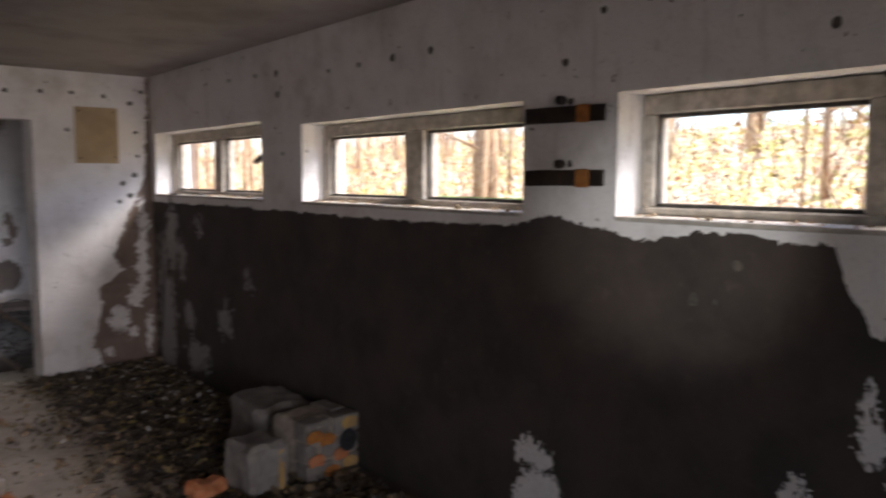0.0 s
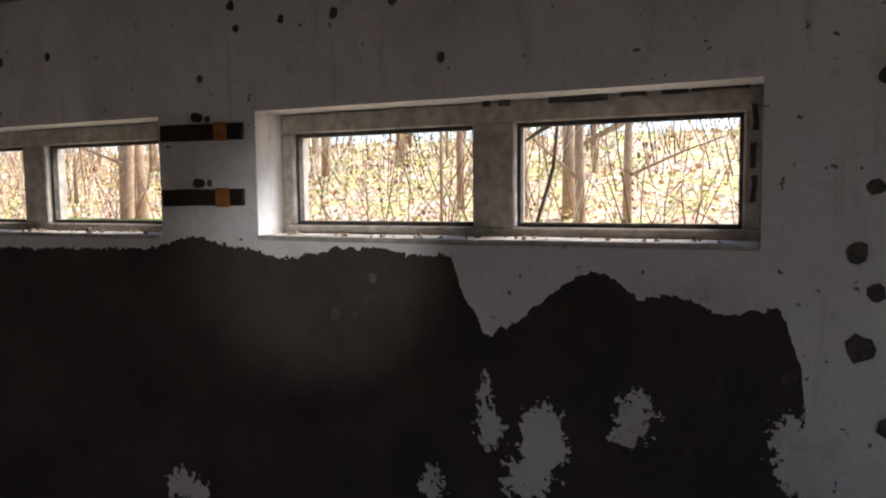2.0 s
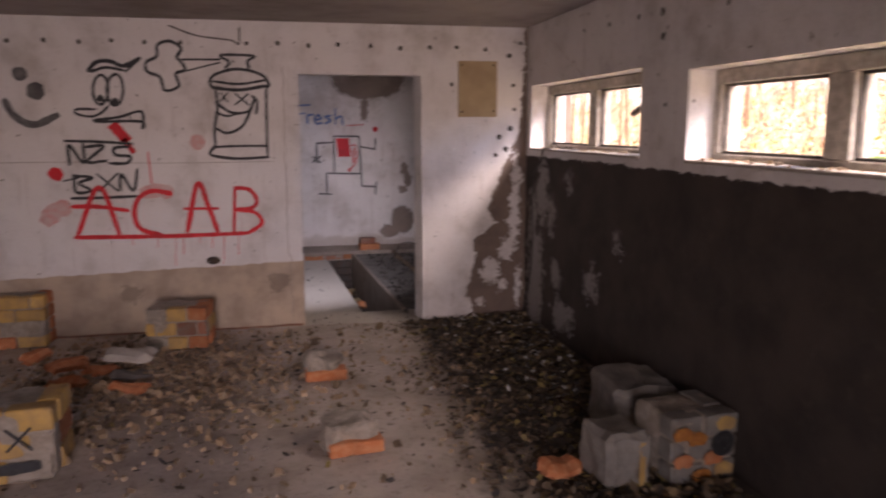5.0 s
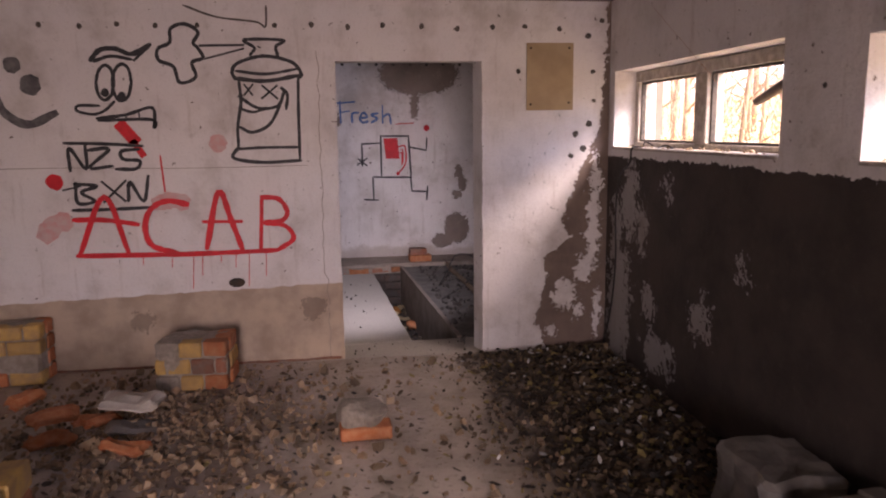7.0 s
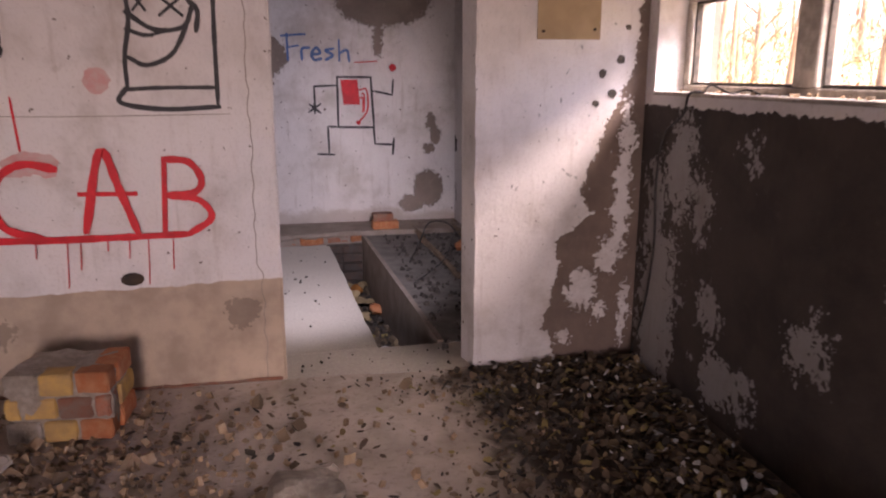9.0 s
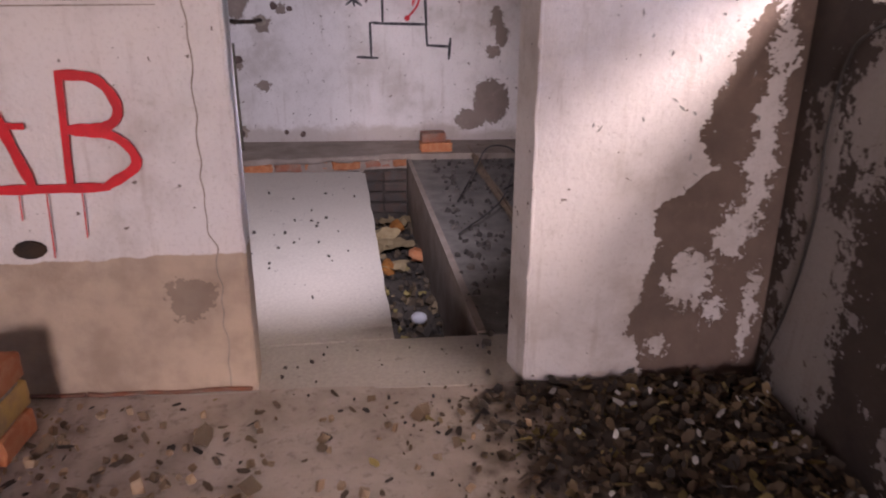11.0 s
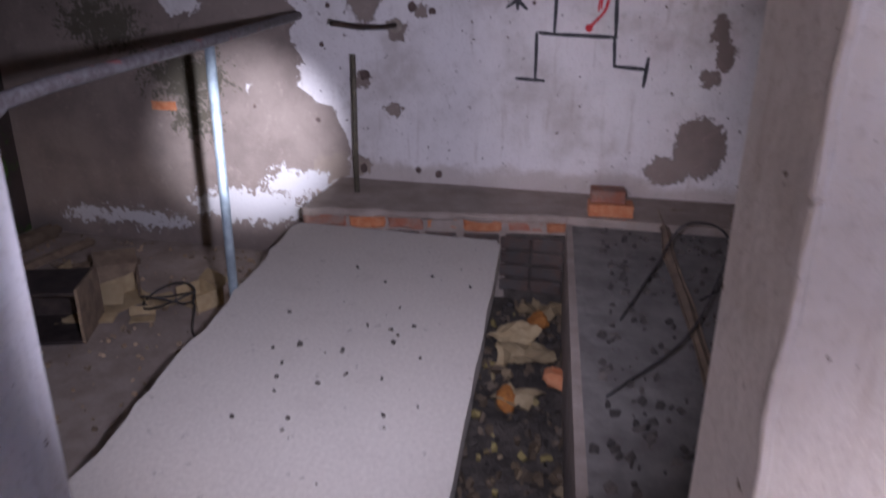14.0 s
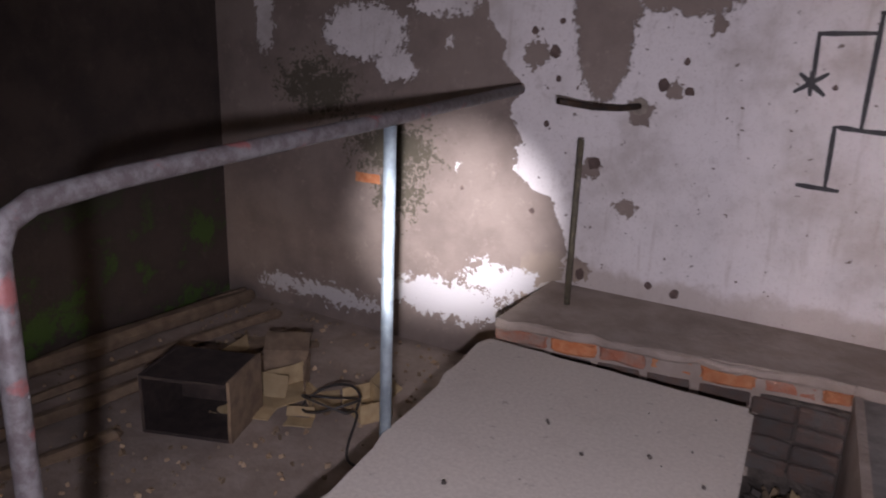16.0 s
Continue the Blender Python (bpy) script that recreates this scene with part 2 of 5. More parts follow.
# dusty screed, coloured darker towards the window wall under the leaf litter
k = Mat("concrete_floor")
c = k.mix(k.ramp(k.noise(3, 6), 0.35, 0.7), (0.54, 0.47, 0.40), (0.38, 0.32, 0.26))
c = k.mix(k.op("MULTIPLY", k.ramp(k.noise(26, 5, 0.7), 0.52, 0.7), 0.6), c, (0.2, 0.16, 0.13))
dark_side = k.op("ADD", k.op("ADD", k.x, k.op("MULTIPLY", k.y, 0.0)), k.op("MULTIPLY", k.op("SUBTRACT", k.noise(3.5, 6), 0.5), 1.4))
dark_side = k.op("MULTIPLY", k.ramp(dark_side, 0.85, 1.15), k.op("LESS_THAN", k.y, 0.0))
c = k.mix(k.op("MULTIPLY", dark_side, 0.9), c, (0.05, 0.04, 0.03))
FLOOR = k.done(c, k.op("ADD", k.noise(7, 6, 0.7), k.op("MULTIPLY", k.noise(45, 4), 0.4)), 0.6, 0.012)

k = Mat("slab_concrete", 0.9)
c = k.mix(k.ramp(k.noise(60, 4, 0.7), 0.3, 0.7), (0.55, 0.51, 0.44), (0.46, 0.42, 0.36))
c = k.mix(k.op("MULTIPLY", k.ramp(k.noise(5, 6, 0.7), 0.5, 0.75), 0.35), c, (0.36, 0.32, 0.27))
c = k.mix(k.op("MULTIPLY", k.ramp(k.noise(16, 3, 0.6), 0.66, 0.70), 0.5), c, (0.24, 0.21, 0.18))
SLAB = k.done(c, k.op("ADD", k.noise(30, 5, 0.7), k.noise(6, 3)), 0.14, 0.006)
SCREED = speckled("grey_cement", (0.23, 0.215, 0.19), (0.14, 0.125, 0.11), 7, 0.9, 0, 0.6, 0.01)
# dark soil tone that also paints shade under the slab and behind bricks
SOIL_SHADE = speckled("soil_and_shade", (0.06, 0.05, 0.04), (0.12, 0.10, 0.08), 14, 0.95, 0, 0.9, 0.03)
DUST = speckled("dusty_cement", (0.36, 0.30, 0.25), (0.26, 0.21, 0.17), 6, 0.95, 0, 0.6, 0.012)
OLD_BRICK = speckled("dirty_brick", (0.36, 0.13, 0.07), (0.30, 0.22, 0.17), 11, 0.95, 0, 0.9, 0.012, 0.5)
# brick tone lowered to paint the shade low on the ledge and trench end
SHADE_BRICK = speckled("brick_in_shade", (0.12, 0.075, 0.055), (0.10, 0.09, 0.08), 14, 0.95, 0, 0.8, 0.01, 0.4)
BRICK = speckled("red_brick", (0.54, 0.17, 0.06), (0.62, 0.28, 0.13), 25, 0.9, 0, 0.6, 0.006, 0.45)
MORTAR = speckled("old_mortar", (0.38, 0.33, 0.27), (0.26, 0.22, 0.18), 30, 0.95, 0, 0.8, 0.01)
YELLOW = speckled("flaking_ochre_paint", (0.64, 0.40, 0.11), (0.42, 0.27, 0.12), 12, 0.8, 0, 0.5, 0.006, 0.3)
FRAME = speckled("weathered_white_frame", (0.56, 0.51, 0.44), (0.34, 0.30, 0.25), 22, 0.75, 0, 0.5, 0.005)
TRIM = speckled("old_putty", (0.05, 0.045, 0.04), (0.12, 0.1, 0.08), 30)
RUST = speckled("rusty_black_steel", (0.02, 0.018, 0.016), (0.06, 0.035, 0.02), 18, 0.6, 0.5)
ORANGE = speckled("orange_rust", (0.42, 0.17, 0.03), (0.25, 0.09, 0.02), 40, 0.85)
k = Mat("grey_painted_pipe", 0.5, 0.1)
c = k.mix(k.ramp(k.noise(30, 4, 0.7), 0.35, 0.65), (0.16, 0.155, 0.155), (0.09, 0.075, 0.075))
c = k.mix(k.op("MULTIPLY", k.ramp(k.noise(7, 4, 0.6), 0.56, 0.64), 0.7), c, (0.26, 0.07, 0.06))
# pale flecks painted in as highlights
c = k.mix(k.ramp(k.noise(16, 3, 0.6), 0.70, 0.73), c, (0.62, 0.62, 0.62))
PIPE = k.done(c, k.noise(50, 4, 0.7), 0.5, 0.004)
POST = speckled("blue_grey_steel_post", (0.33, 0.40, 0.43), (0.20, 0.25, 0.27), 18, 0.45, 0.3)
ROD = speckled("dull_olive_rod", (0.16, 0.14, 0.09), (0.08, 0.07, 0.05), 30, 0.7)
BOARD = speckled("tan_hardboard", (0.42, 0.32, 0.19), (0.33, 0.24, 0.14), 5, 0.8, 0, 0.15)
TIMBER = speckled("old_timber", (0.30, 0.22, 0.14), (0.17, 0.12, 0.08), 12, 0.85, 0, 0.5, 0.004, 0.4)
# near-black colour holds the shade of the cabinet's inside
BOX_WOOD = speckled("shade_dark_chipboard", (0.022, 0.016, 0.014), (0.05, 0.035, 0.03), 18, 0.8)
PAPER = speckled("yellowed_paper", (0.55, 0.43, 0.24), (0.45, 0.33, 0.17), 20, 0.8, 0, 0.2, 0.003, 0.5)
CABLE = speckled("black_cable", (0.02, 0.02, 0.02), (0.04, 0.035, 0.03), 30, 0.5)
SPRAY_BLACK = speckled("black_spray_paint", (0.015, 0.015, 0.018), (0.03, 0.03, 0.03), 30, 0.6)
SPRAY_RED = speckled("red_spray_paint", (0.72, 0.010, 0.018), (0.58, 0.008, 0.014), 20, 0.6)
SPRAY_PINK = speckled("faint_red_spray", (0.62, 0.32, 0.30), (0.6, 0.45, 0.42), 20, 0.8)
SPRAY_BLUE = speckled("blue_spray_paint", (0.06, 0.14, 0.36), (0.12, 0.2, 0.4), 20, 0.7)
SPRAY_GREY = speckled("grey_spray_paint", (0.07, 0.07, 0.075), (0.2, 0.19, 0.185), 14, 0.8)
k = Mat("leaf_litter", 0.75)
r = k.t.nodes.new("ShaderNodeNewGeometry").outputs["Random Per Island"]
c = k.mix(k.ramp(r, 0.2, 0.5), (0.035, 0.03, 0.025), (0.14, 0.10, 0.06))
c = k.mix(k.ramp(r, 0.74, 0.9), c, (0.30, 0.22, 0.12))
c = k.mix(k.ramp(r, 0.9, 0.95), c, (0.34, 0.27, 0.09))
LITTER = k.done(k.mix(k.op("MULTIPLY", k.noise(40, 3), 0.5), c, (0.05, 0.04, 0.03)), k.noise(90, 2), 0.3, 0.002)
RUBBLE = speckled("mixed_rubble", (0.42, 0.28, 0.16), (0.52, 0.40, 0.27), 18, 0.95, 0, 0.6, 0.006, 0.85)
BARK = speckled("bark", (0.30, 0.19, 0.11), (0.42, 0.30, 0.18), 14, 0.9, 0, 0.6, 0.01)
DARK_BARK = speckled("bark_dark", (0.045, 0.03, 0.022), (0.09, 0.06, 0.04), 20)
k = Mat("woodland_floor", 0.95)
c = k.mix(k.ramp(k.noise(2.0, 5), 0.42, 0.58), (0.62, 0.48, 0.32), (0.48, 0.46, 0.15))
c = k.mix(k.ramp(k.noise(11, 4, 0.7), 0.50, 0.60), c, (0.20, 0.10, 0.055))
c = k.mix(k.ramp(k.noise(17, 3, 0.7), 0.60, 0.66), c, (0.72, 0.66, 0.60))
EARTH = k.done(c, k.noise(12, 4), 0.9, 0.05)
k = Mat("woodland_leaves", 0.7)
r = k.t.nodes.new("ShaderNodeNewGeometry").outputs["Random Per Island"]
c = k.mix(k.ramp(k.noise(1.3, 4), 0.45, 0.55), (0.62, 0.36, 0.15), (0.50, 0.50, 0.11))
c = k.mix(k.op("GREATER_THAN", r, 0.62), c, (0.84, 0.75, 0.58))
c = k.mix(k.op("GREATER_THAN", r, 0.82), c, (0.30, 0.09, 0.04))
FOLIAGE = k.done(k.mix(k.op("GREATER_THAN", r, 0.92), c, (0.10, 0.06, 0.04)))
k = Mat("dry_stems", 0.8)
r = k.t.nodes.new("ShaderNodeNewGeometry").outputs["Random Per Island"]
c = k.mix(k.op("GREATER_THAN", r, 0.35), (0.30, 0.13, 0.06), (0.62, 0.48, 0.32))
STEMS = k.done(k.mix(k.op("GREATER_THAN", r, 0.72), c, (0.10, 0.055, 0.035)), k.noise(40, 2), 0.3, 0.003)
WHITE_BALL = speckled("white_plastic", (0.75, 0.76, 0.80), (0.65, 0.66, 0.7), 20, 0.4)

# ---- mesh helpers ----
rng = random.Random(4)


def part(name, bm, material, parent=None, label=""):
    me = bpy.data.meshes.new(name)
    bm.normal_update()
    bm.to_mesh(me)
    bm.free()
    me.materials.append(material)
    ob = new(name, me)
    ob.parent = parent
    if label:
        ob["label"] = label
    return ob


def thing(name, m, label, category, group="", kind=""):
    ob = new(name)
    ob.matrix_world = m
    return tagged(ob, label, category, group, kind)


def block(bm, x0, x1, y0, y1, z0, z1, bevel=0.0, rough=0.0, cuts=0):
    """A box, bevelled, with its surface roughened where asked."""
    got = bmesh.ops.create_cube(bm, size=1.0)["verts"]
    for v in got:
        v.co = Vector(((x0 + x1) / 2 + v.co.x * (x1 - x0), (y0 + y1) / 2 + v.co.y * (y1 - y0), (z0 + z1) / 2 + v.co.z * (z1 - z0)))
    edges = list({e for v in got for e in v.link_edges})
    if bevel:
        r = bmesh.ops.bevel(bm, geom=edges, offset=bevel, segments=1, affect="EDGES")
        got = list({v for f in r["faces"] for v in f.verts} | {v for v in got if v.is_valid})
    if cuts:
        edges = list({e for v in got if v.is_valid for e in v.link_edges})
        r = bmesh.ops.subdivide_edges(bm, edges=edges, cuts=cuts, use_grid_fill=True)
        got = list({v for v in got if v.is_valid} | {g for g in r["geom"] if isinstance(g, bmesh.types.BMVert)})
    if rough:
        off = Vector((rng.uniform(0, 50), rng.uniform(0, 50), rng.uniform(0, 50)))
        for v in got:
            v.co += noise.noise_vector(v.co * 9 + off) * rough
    return got


def bmnew():
    return bmesh.new()


def box_part(name, parent, material, dims, bevel=0.004, rough=0.0, cuts=0, label=""):
    bm = bmnew()
    block(bm, *dims, bevel, rough, cuts)
    return part(name, bm, material, parent, label)


def tube(bm, pts, r, sides=10):
    """A round bar along points, capped."""
    rings = []
    pts = [Vector(p) for p in pts]
    for i, p in enumerate(pts):
        d = (pts[min(i + 1, len(pts) - 1)] - pts[max(i - 1, 0)]).normalized()
        a = d.orthogonal().normalized() if not rings else (axis - d * axis.dot(d)).normalized()
        axis = a
        b = d.cross(a)
        rr = r[i] if isinstance(r, (list, tuple)) else r
        rings.append([bm.verts.new(p + (a * math.cos(w) + b * math.sin(w)) * rr) for w in (2 * math.pi * s / sides for s in range(sides))])
    for q0, q1 in zip(rings, rings[1:]):
        for s in range(sides):
            f = bm.faces.new((q0[s], q0[(s + 1) % sides], q1[(s + 1) % sides], q1[s]))
            f.smooth = True
    bm.faces.new(rings[0][::-1]), bm.faces.new(rings[-1])


def smooth_line(pts, steps=6):
    """Catmull-Rom through the points."""
    p = [Vector(q) for q in pts]
    if len(p) < 3:
        return p
    p = [p[0] * 2 - p[1]] + p + [p[-1] * 2 - p[-2]]
    out = []
    for a, b, c, d in zip(p, p[1:], p[2:], p[3:]):
        for i in range(steps):
            t = i / steps
            out.append(0.5 * (2 * b + (c - a) * t + (2 * a - 5 * b + 4 * c - d) * t * t + (3 * b - a - 3 * c + d) * t ** 3))
    return out + [p[-2]]


def ribbon(bm, pts, w, depth, sharp=False):
    """A sprayed stroke lying on a wall y = 0, with uneven edges and a rounded start and end."""
    if len(pts) == 2 and math.dist(*pts) < w * 0.6:
        cx, cz = (pts[0][0] + pts[1][0]) / 2, (pts[0][1] + pts[1][1]) / 2
        bm.faces.new([bm.verts.new((cx + math.cos(a) * w * rng.uniform(0.52, 0.66), -depth, cz + math.sin(a) * w * rng.uniform(0.52, 0.66))) for a in (i * math.pi / 9 for i in range(18))])
        return
    line = smooth_line([(x, 0, z) for x, z in pts])
    if sharp:
        line = [Vector((a[0] + (b[0] - a[0]) * i / 4, 0, a[1] + (b[1] - a[1]) * i / 4)) for a, b in zip(pts, pts[1:]) for i in range(4)] + [Vector((pts[-1][0], 0, pts[-1][1]))]
    n = len(line)
    left, right = [], []
    for i, p in enumerate(line):
        d = (line[min(i + 1, n - 1)] - line[max(i - 1, 0)]).normalized()
        s = Vector((-d.z, 0, d.x))
        e = d * (w * 0.3 if i == n - 1 else -w * 0.3 if i == 0 else 0)
        h = w * 0.55 * (0.65 if i in (0, n - 1) else rng.uniform(0.85, 1.12))
        lift = Vector((0, -depth, 0))
        left.append(bm.verts.new(p + e + s * h + lift)), right.append(bm.verts.new(p + e - s * h + lift))
    for i in range(n - 1):
        bm.faces.new((left[i], left[i + 1], right[i + 1], right[i]))


def panel(u0, u1, z0, z1, thick, holes):
    """A wall in its own frame (u along it, v outwards from 0 to thick) with openings through it."""
    us = sorted({u0, u1, *(h[0] for h in holes), *(h[1] for h in holes)})
    zs = sorted({z0, z1, *(h[2] for h in holes), *(h[3] for h in holes)})
    bm = bmnew()

    def solid(i, j):
        if not (0 <= i < len(us) - 1 and 0 <= j < len(zs) - 1):
            return False
        a, b = (us[i] + us[i + 1]) / 2, (zs[j] + zs[j + 1]) / 2
        return not any(h[0] < a < h[1] and h[2] < b < h[3] for h in holes)

    def quad(*c):
        bm.faces.new([bm.verts.new(p) for p in c])

    for i in range(len(us) - 1):
        for j in range(len(zs) - 1):
            if not solid(i, j):
                continue
            a, b, c, d = us[i], us[i + 1], zs[j], zs[j + 1]
            quad((a, 0, c), (b, 0, c), (b, 0, d), (a, 0, d))
            quad((b, thick, c), (a, thick, c), (a, thick, d), (b, thick, d))
            if not solid(i - 1, j):
                quad((a, thick, c), (a, 0, c), (a, 0, d), (a, thick, d))
            if not solid(i + 1, j):
                quad((b, 0, c), (b, thick, c), (b, thick, d), (b, 0, d))
            if not solid(i, j - 1):
                quad((a, thick, c), (b, thick, c), (b, 0, c), (a, 0, c))
            if not solid(i, j + 1):
                quad((a, 0, d), (b, 0, d), (b, thick, d), (a, thick, d))
    bmesh.ops.remove_doubles(bm, verts=bm.verts, dist=0.0005)
    bmesh.ops.recalc_face_normals(bm, faces=bm.faces)
    return bm


# ---- structure ----
H = 2.45
TW = 0.30
WALL_ROWS = Matrix(((0.0166, 0.99986, 0, 1.905), (-0.99986, 0.0166, 0, 0), (0, 0, 1, 0), (0, 0, 0, 1)))
WINDOWS = [(0.10, 2.06, 1.445, 1.970, 0.98, 1.12), (2.58, 4.40, 1.445, 1.922, 3.41, 3.56), (4.87, 6.57, 1.45, 1.918, 5.665, 5.815)]


def setting(name, bm, material, label, category, m=None):
    ob = part(name, bm, material)
    if m:
        ob.matrix_world = m
    return tagged(ob, label, category, kind="structure")


setting("wall_windows", panel(-0.15, 9.4, -0.05, H, TW, [w[:4] for w in WINDOWS]), WINDOW_WALL,
        "flaking white limewash over dark bare plaster with three windows", "wall", WALL_ROWS)
doorway = panel(-4.2, 2.3, -0.05, H, 0.15, [(0.0, 0.995, -0.06, 2.05)])
for v in doorway.verts:
    # reveals sheared to fit the jamb edges as the camera sees them
    if v.co.y > 0.1 and -0.1 < v.co.x < 1.1:
        v.co.x += -0.010 if v.co.x < 0.5 else -0.038
setting("wall_doorway", doorway, DOOR_WALL,
        "white wall with tan dado, graffiti and an open doorway", "wall")
setting("wall_side", panel(0, 9.4, -0.05, H, 0.25, []), PLAIN_WALL, "plain flaking white wall", "wall",
        Matrix(((0, -1, 0, -4.2), (1, 0, 0, -9.2), (0, 0, 1, 0), (0, 0, 0, 1))))
# the rear wall's opening is added only for the fill lamp
setting("wall_rear", panel(-4.2, 2.4, -0.05, H, 0.25, [(-1.3, 0.3, 0.0, 2.2)]), PLAIN_WALL, "plain flaking white wall, unseen, with an added opening for light", "wall", pose(0, -9.45, 0))

bm = bmnew()
block(bm, -4.5, 2.5, -9.5, 0.16, H, H + 0.2)
setting("ceiling", bm, CEILING, "stained off-white flat plaster ceiling", "ceiling")
bm = bmnew()
block(bm, -3.9, 2.4, 0.145, 4.3, H - 0.03, H + 0.17)
setting("ceiling_back_room", bm, CEILING, "stained off-white flat plaster ceiling", "ceiling")

bm = bmnew()
bmesh.ops.create_grid(bm, x_segments=80, y_segments=110, size=0.5)
for v in bm.verts:
    x, y = -1.05 + v.co.x * 6.9, -4.65 + v.co.y * 9.3
    v.co = Vector((x, y, noise.noise(Vector((x * 2.3, y * 2.3, 0))) * 0.008 - 0.004))
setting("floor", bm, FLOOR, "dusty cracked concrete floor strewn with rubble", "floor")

# second room: raised slab, trench, ledge, lower floor
setting("wall_back", panel(-3.8, 2.0, -0.7, H, 0.25, []), BACK_WALL, "flaking white wall with brown bare plaster", "wall", pose(0, 3.962, 0))
setting("wall_cellar_side", panel(0.0, 4.2, -0.7, H, 0.25, []), CELLAR_WALL, "dark brown plaster wall with green moss", "wall",
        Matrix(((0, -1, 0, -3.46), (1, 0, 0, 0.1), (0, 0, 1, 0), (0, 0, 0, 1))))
setting("wall_store_side", panel(-0.1, 3.905, -0.7, H, 0.25, []), PLAIN_WALL, "dim grey plastered wall beside the trench", "wall",
        Matrix(((0, 1, 0, 1.68), (-1, 0, 0, 4.05), (0, 0, 1, 0), (0, 0, 0, 1))))
bm = bmnew()
block(bm, -3.75, 1.95, 0.1, 4.1, -0.75, -0.55)
setting("floor_lower", bm, DUST, "dusty grey cement floor of the sunken part", "floor")


def prism(outline, z0, z1):
    bm = bmnew()
    lo = [bm.verts.new((x, y, z0)) for x, y in outline]
    hi = [bm.verts.new((x, y, z1)) for x, y in outline]
    n = len(outline)
    bm.faces.new(hi), bm.faces.new(lo[::-1])
    for i in range(n):
        bm.faces.new((lo[i], lo[(i + 1) % n], hi[(i + 1) % n], hi[i]))
    bmesh.ops.recalc_face_normals(bm, faces=bm.faces)
    return bm


def ragged(a, b, n, amp):
    a, b = Vector(a), Vector(b)
    s = Vector((b.y - a.y, a.x - b.x)).normalized()
    return [tuple(a.lerp(b, i / n) + s * (rng.uniform(-amp, amp) if 0 < i else 0)) for i in range(n)]


threshold = prism([(-0.55, -0.01), (0.0, -0.012), (1.0, -0.012), (1.68, 0.14), (1.68, 0.39), (0.872, 0.385), (0.51, 0.375), (-0.57, 0.3)], -0.6, -0.004)
setting("floor_threshold", threshold, SLAB, "smooth pale concrete doorway floor", "floor")
slab = prism(ragged((-0.57, 0.3), (-0.885, 3.05), 30, 0.014) + [(-0.885, 3.05), (-0.86, 3.12)] + ragged((-0.84, 3.125), (0.30, 3.10), 14, 0.006)
             + [(0.30, 3.10), (0.30, 3.06), (0.325, 3.05)] + ragged((0.325, 3.05), (0.51, 0.375), 16, 0.005) + [(0.51, 0.375)], -0.10, 0.0)
tagged(part("concrete_slab", slab, SLAB), "pale concrete slab with chipped edges over the pit", "slab", kind="structure")
setting("floor_trench_side", prism([(0.872, 0.385), (1.68, 0.39), (1.68, 3.45), (0.655, 3.45)], -0.6, 0.0), SCREED, "dirty grey cement floor beside the trench", "floor")
# low kerb along the trench
setting("trim_trench", prism([(0.868, 0.40), (0.905, 0.40), (0.685, 3.44), (0.652, 3.44)], -0.58, 0.010), DUST, "rounded cement lip along the trench", "trim")
setting("ledge", prism([(-0.90, 3.27), (0.655, 3.47), (1.68, 3.46), (1.68, 3.965), (-0.90, 3.965)], -0.6, 0.045), DUST, "cement-topped ledge along the back wall", "ledge")
# dark block put in for the shaded gap below the slab
setting("slab_shade_fill", prism([(-0.50, 0.42), (0.40, 0.42), (0.2, 3.0), (-0.72, 3.0)], -0.6, -0.101), SOIL_SHADE, "dark filling in place of the shade under the slab", "wall")
bm = bmnew()
bmesh.ops.create_grid(bm, x_segments=14, y_segments=60, size=0.5)
for v in bm.verts:
    x, y = 0.57 + v.co.x * 0.95, 1.95 + v.co.y * 3.2
    v.co = Vector((x, y, -0.50 + noise.noise(Vector((x * 5, y * 5, 3))) * 0.05))
setting("ground_trench", bm, SOIL_SHADE, "dark soil in the trench bottom", "ground")

# woodland outside
bm = bmnew()
bmesh.ops.create_grid(bm, x_segments=90, y_segments=90, size=0.5)
for v in bm.verts:
    s = abs(v.co.x + 0.5) ** 2
    x = 2.2 + s * 60
    y = -4 + v.co.y * 130
    rise = min(1, max(0, (x - 3.0) / 9)) * 1.7 + max(0, x - 12) * 0.01
    v.co = Vector((x, y, 0.75 + rise + noise.noise(Vector((x, y, 0)) * 0.6) * 0.16))
setting("ground", bm, EARTH, "woodland bank covered in brown leaves and moss", "ground")


def tree(x, y, h, lean, r):
    t = thing("tree", pose(x, y, 0.7 + min(1, max(0, (x - 3) / 9)) * 1.7), "slender leafless young tree on the bank", "tree", "trees outside the windows")
    bm = bmnew()
    pts = [Vector((lean * s * s * h * 0.3, rng.uniform(-0.05, 0.05) * s, h * s - 0.1)) for s in (0, 0.15, 0.3, 0.5, 0.75, 1)]
    tube(bm, pts, [r, r * 0.9, r * 0.75, r * 0.6, r * 0.4, r * 0.12], 7)
    part("trunk", bm, BARK, t)
    for i in range(rng.randint(4, 8)):
        bm = bmnew()
        s = rng.uniform(0.08, 0.8)
        a = Vector((lean * s * s * h * 0.3, 0, h * s))
        w = rng.uniform(0, 6.28)
        d = Vector((math.cos(w), math.sin(w), rng.uniform(0.2, 1.1))) * rng.uniform(0.5, 1.4)
        mid = a + d * 0.5 + Vector((0, 0, rng.uniform(-0.1, 0.1)))
        tube(bm, [a, mid, a + d], [r * 0.35, r * 0.22, r * 0.05], 5)
        for j in range(2):
            e = d.length * 0.4
            tube(bm, [mid, mid + Vector((rng.uniform(-e, e), rng.uniform(-e, e), rng.uniform(0, e)))], [r * 0.15, r * 0.03], 4)
        part("limb", bm, BARK, t)
    return t


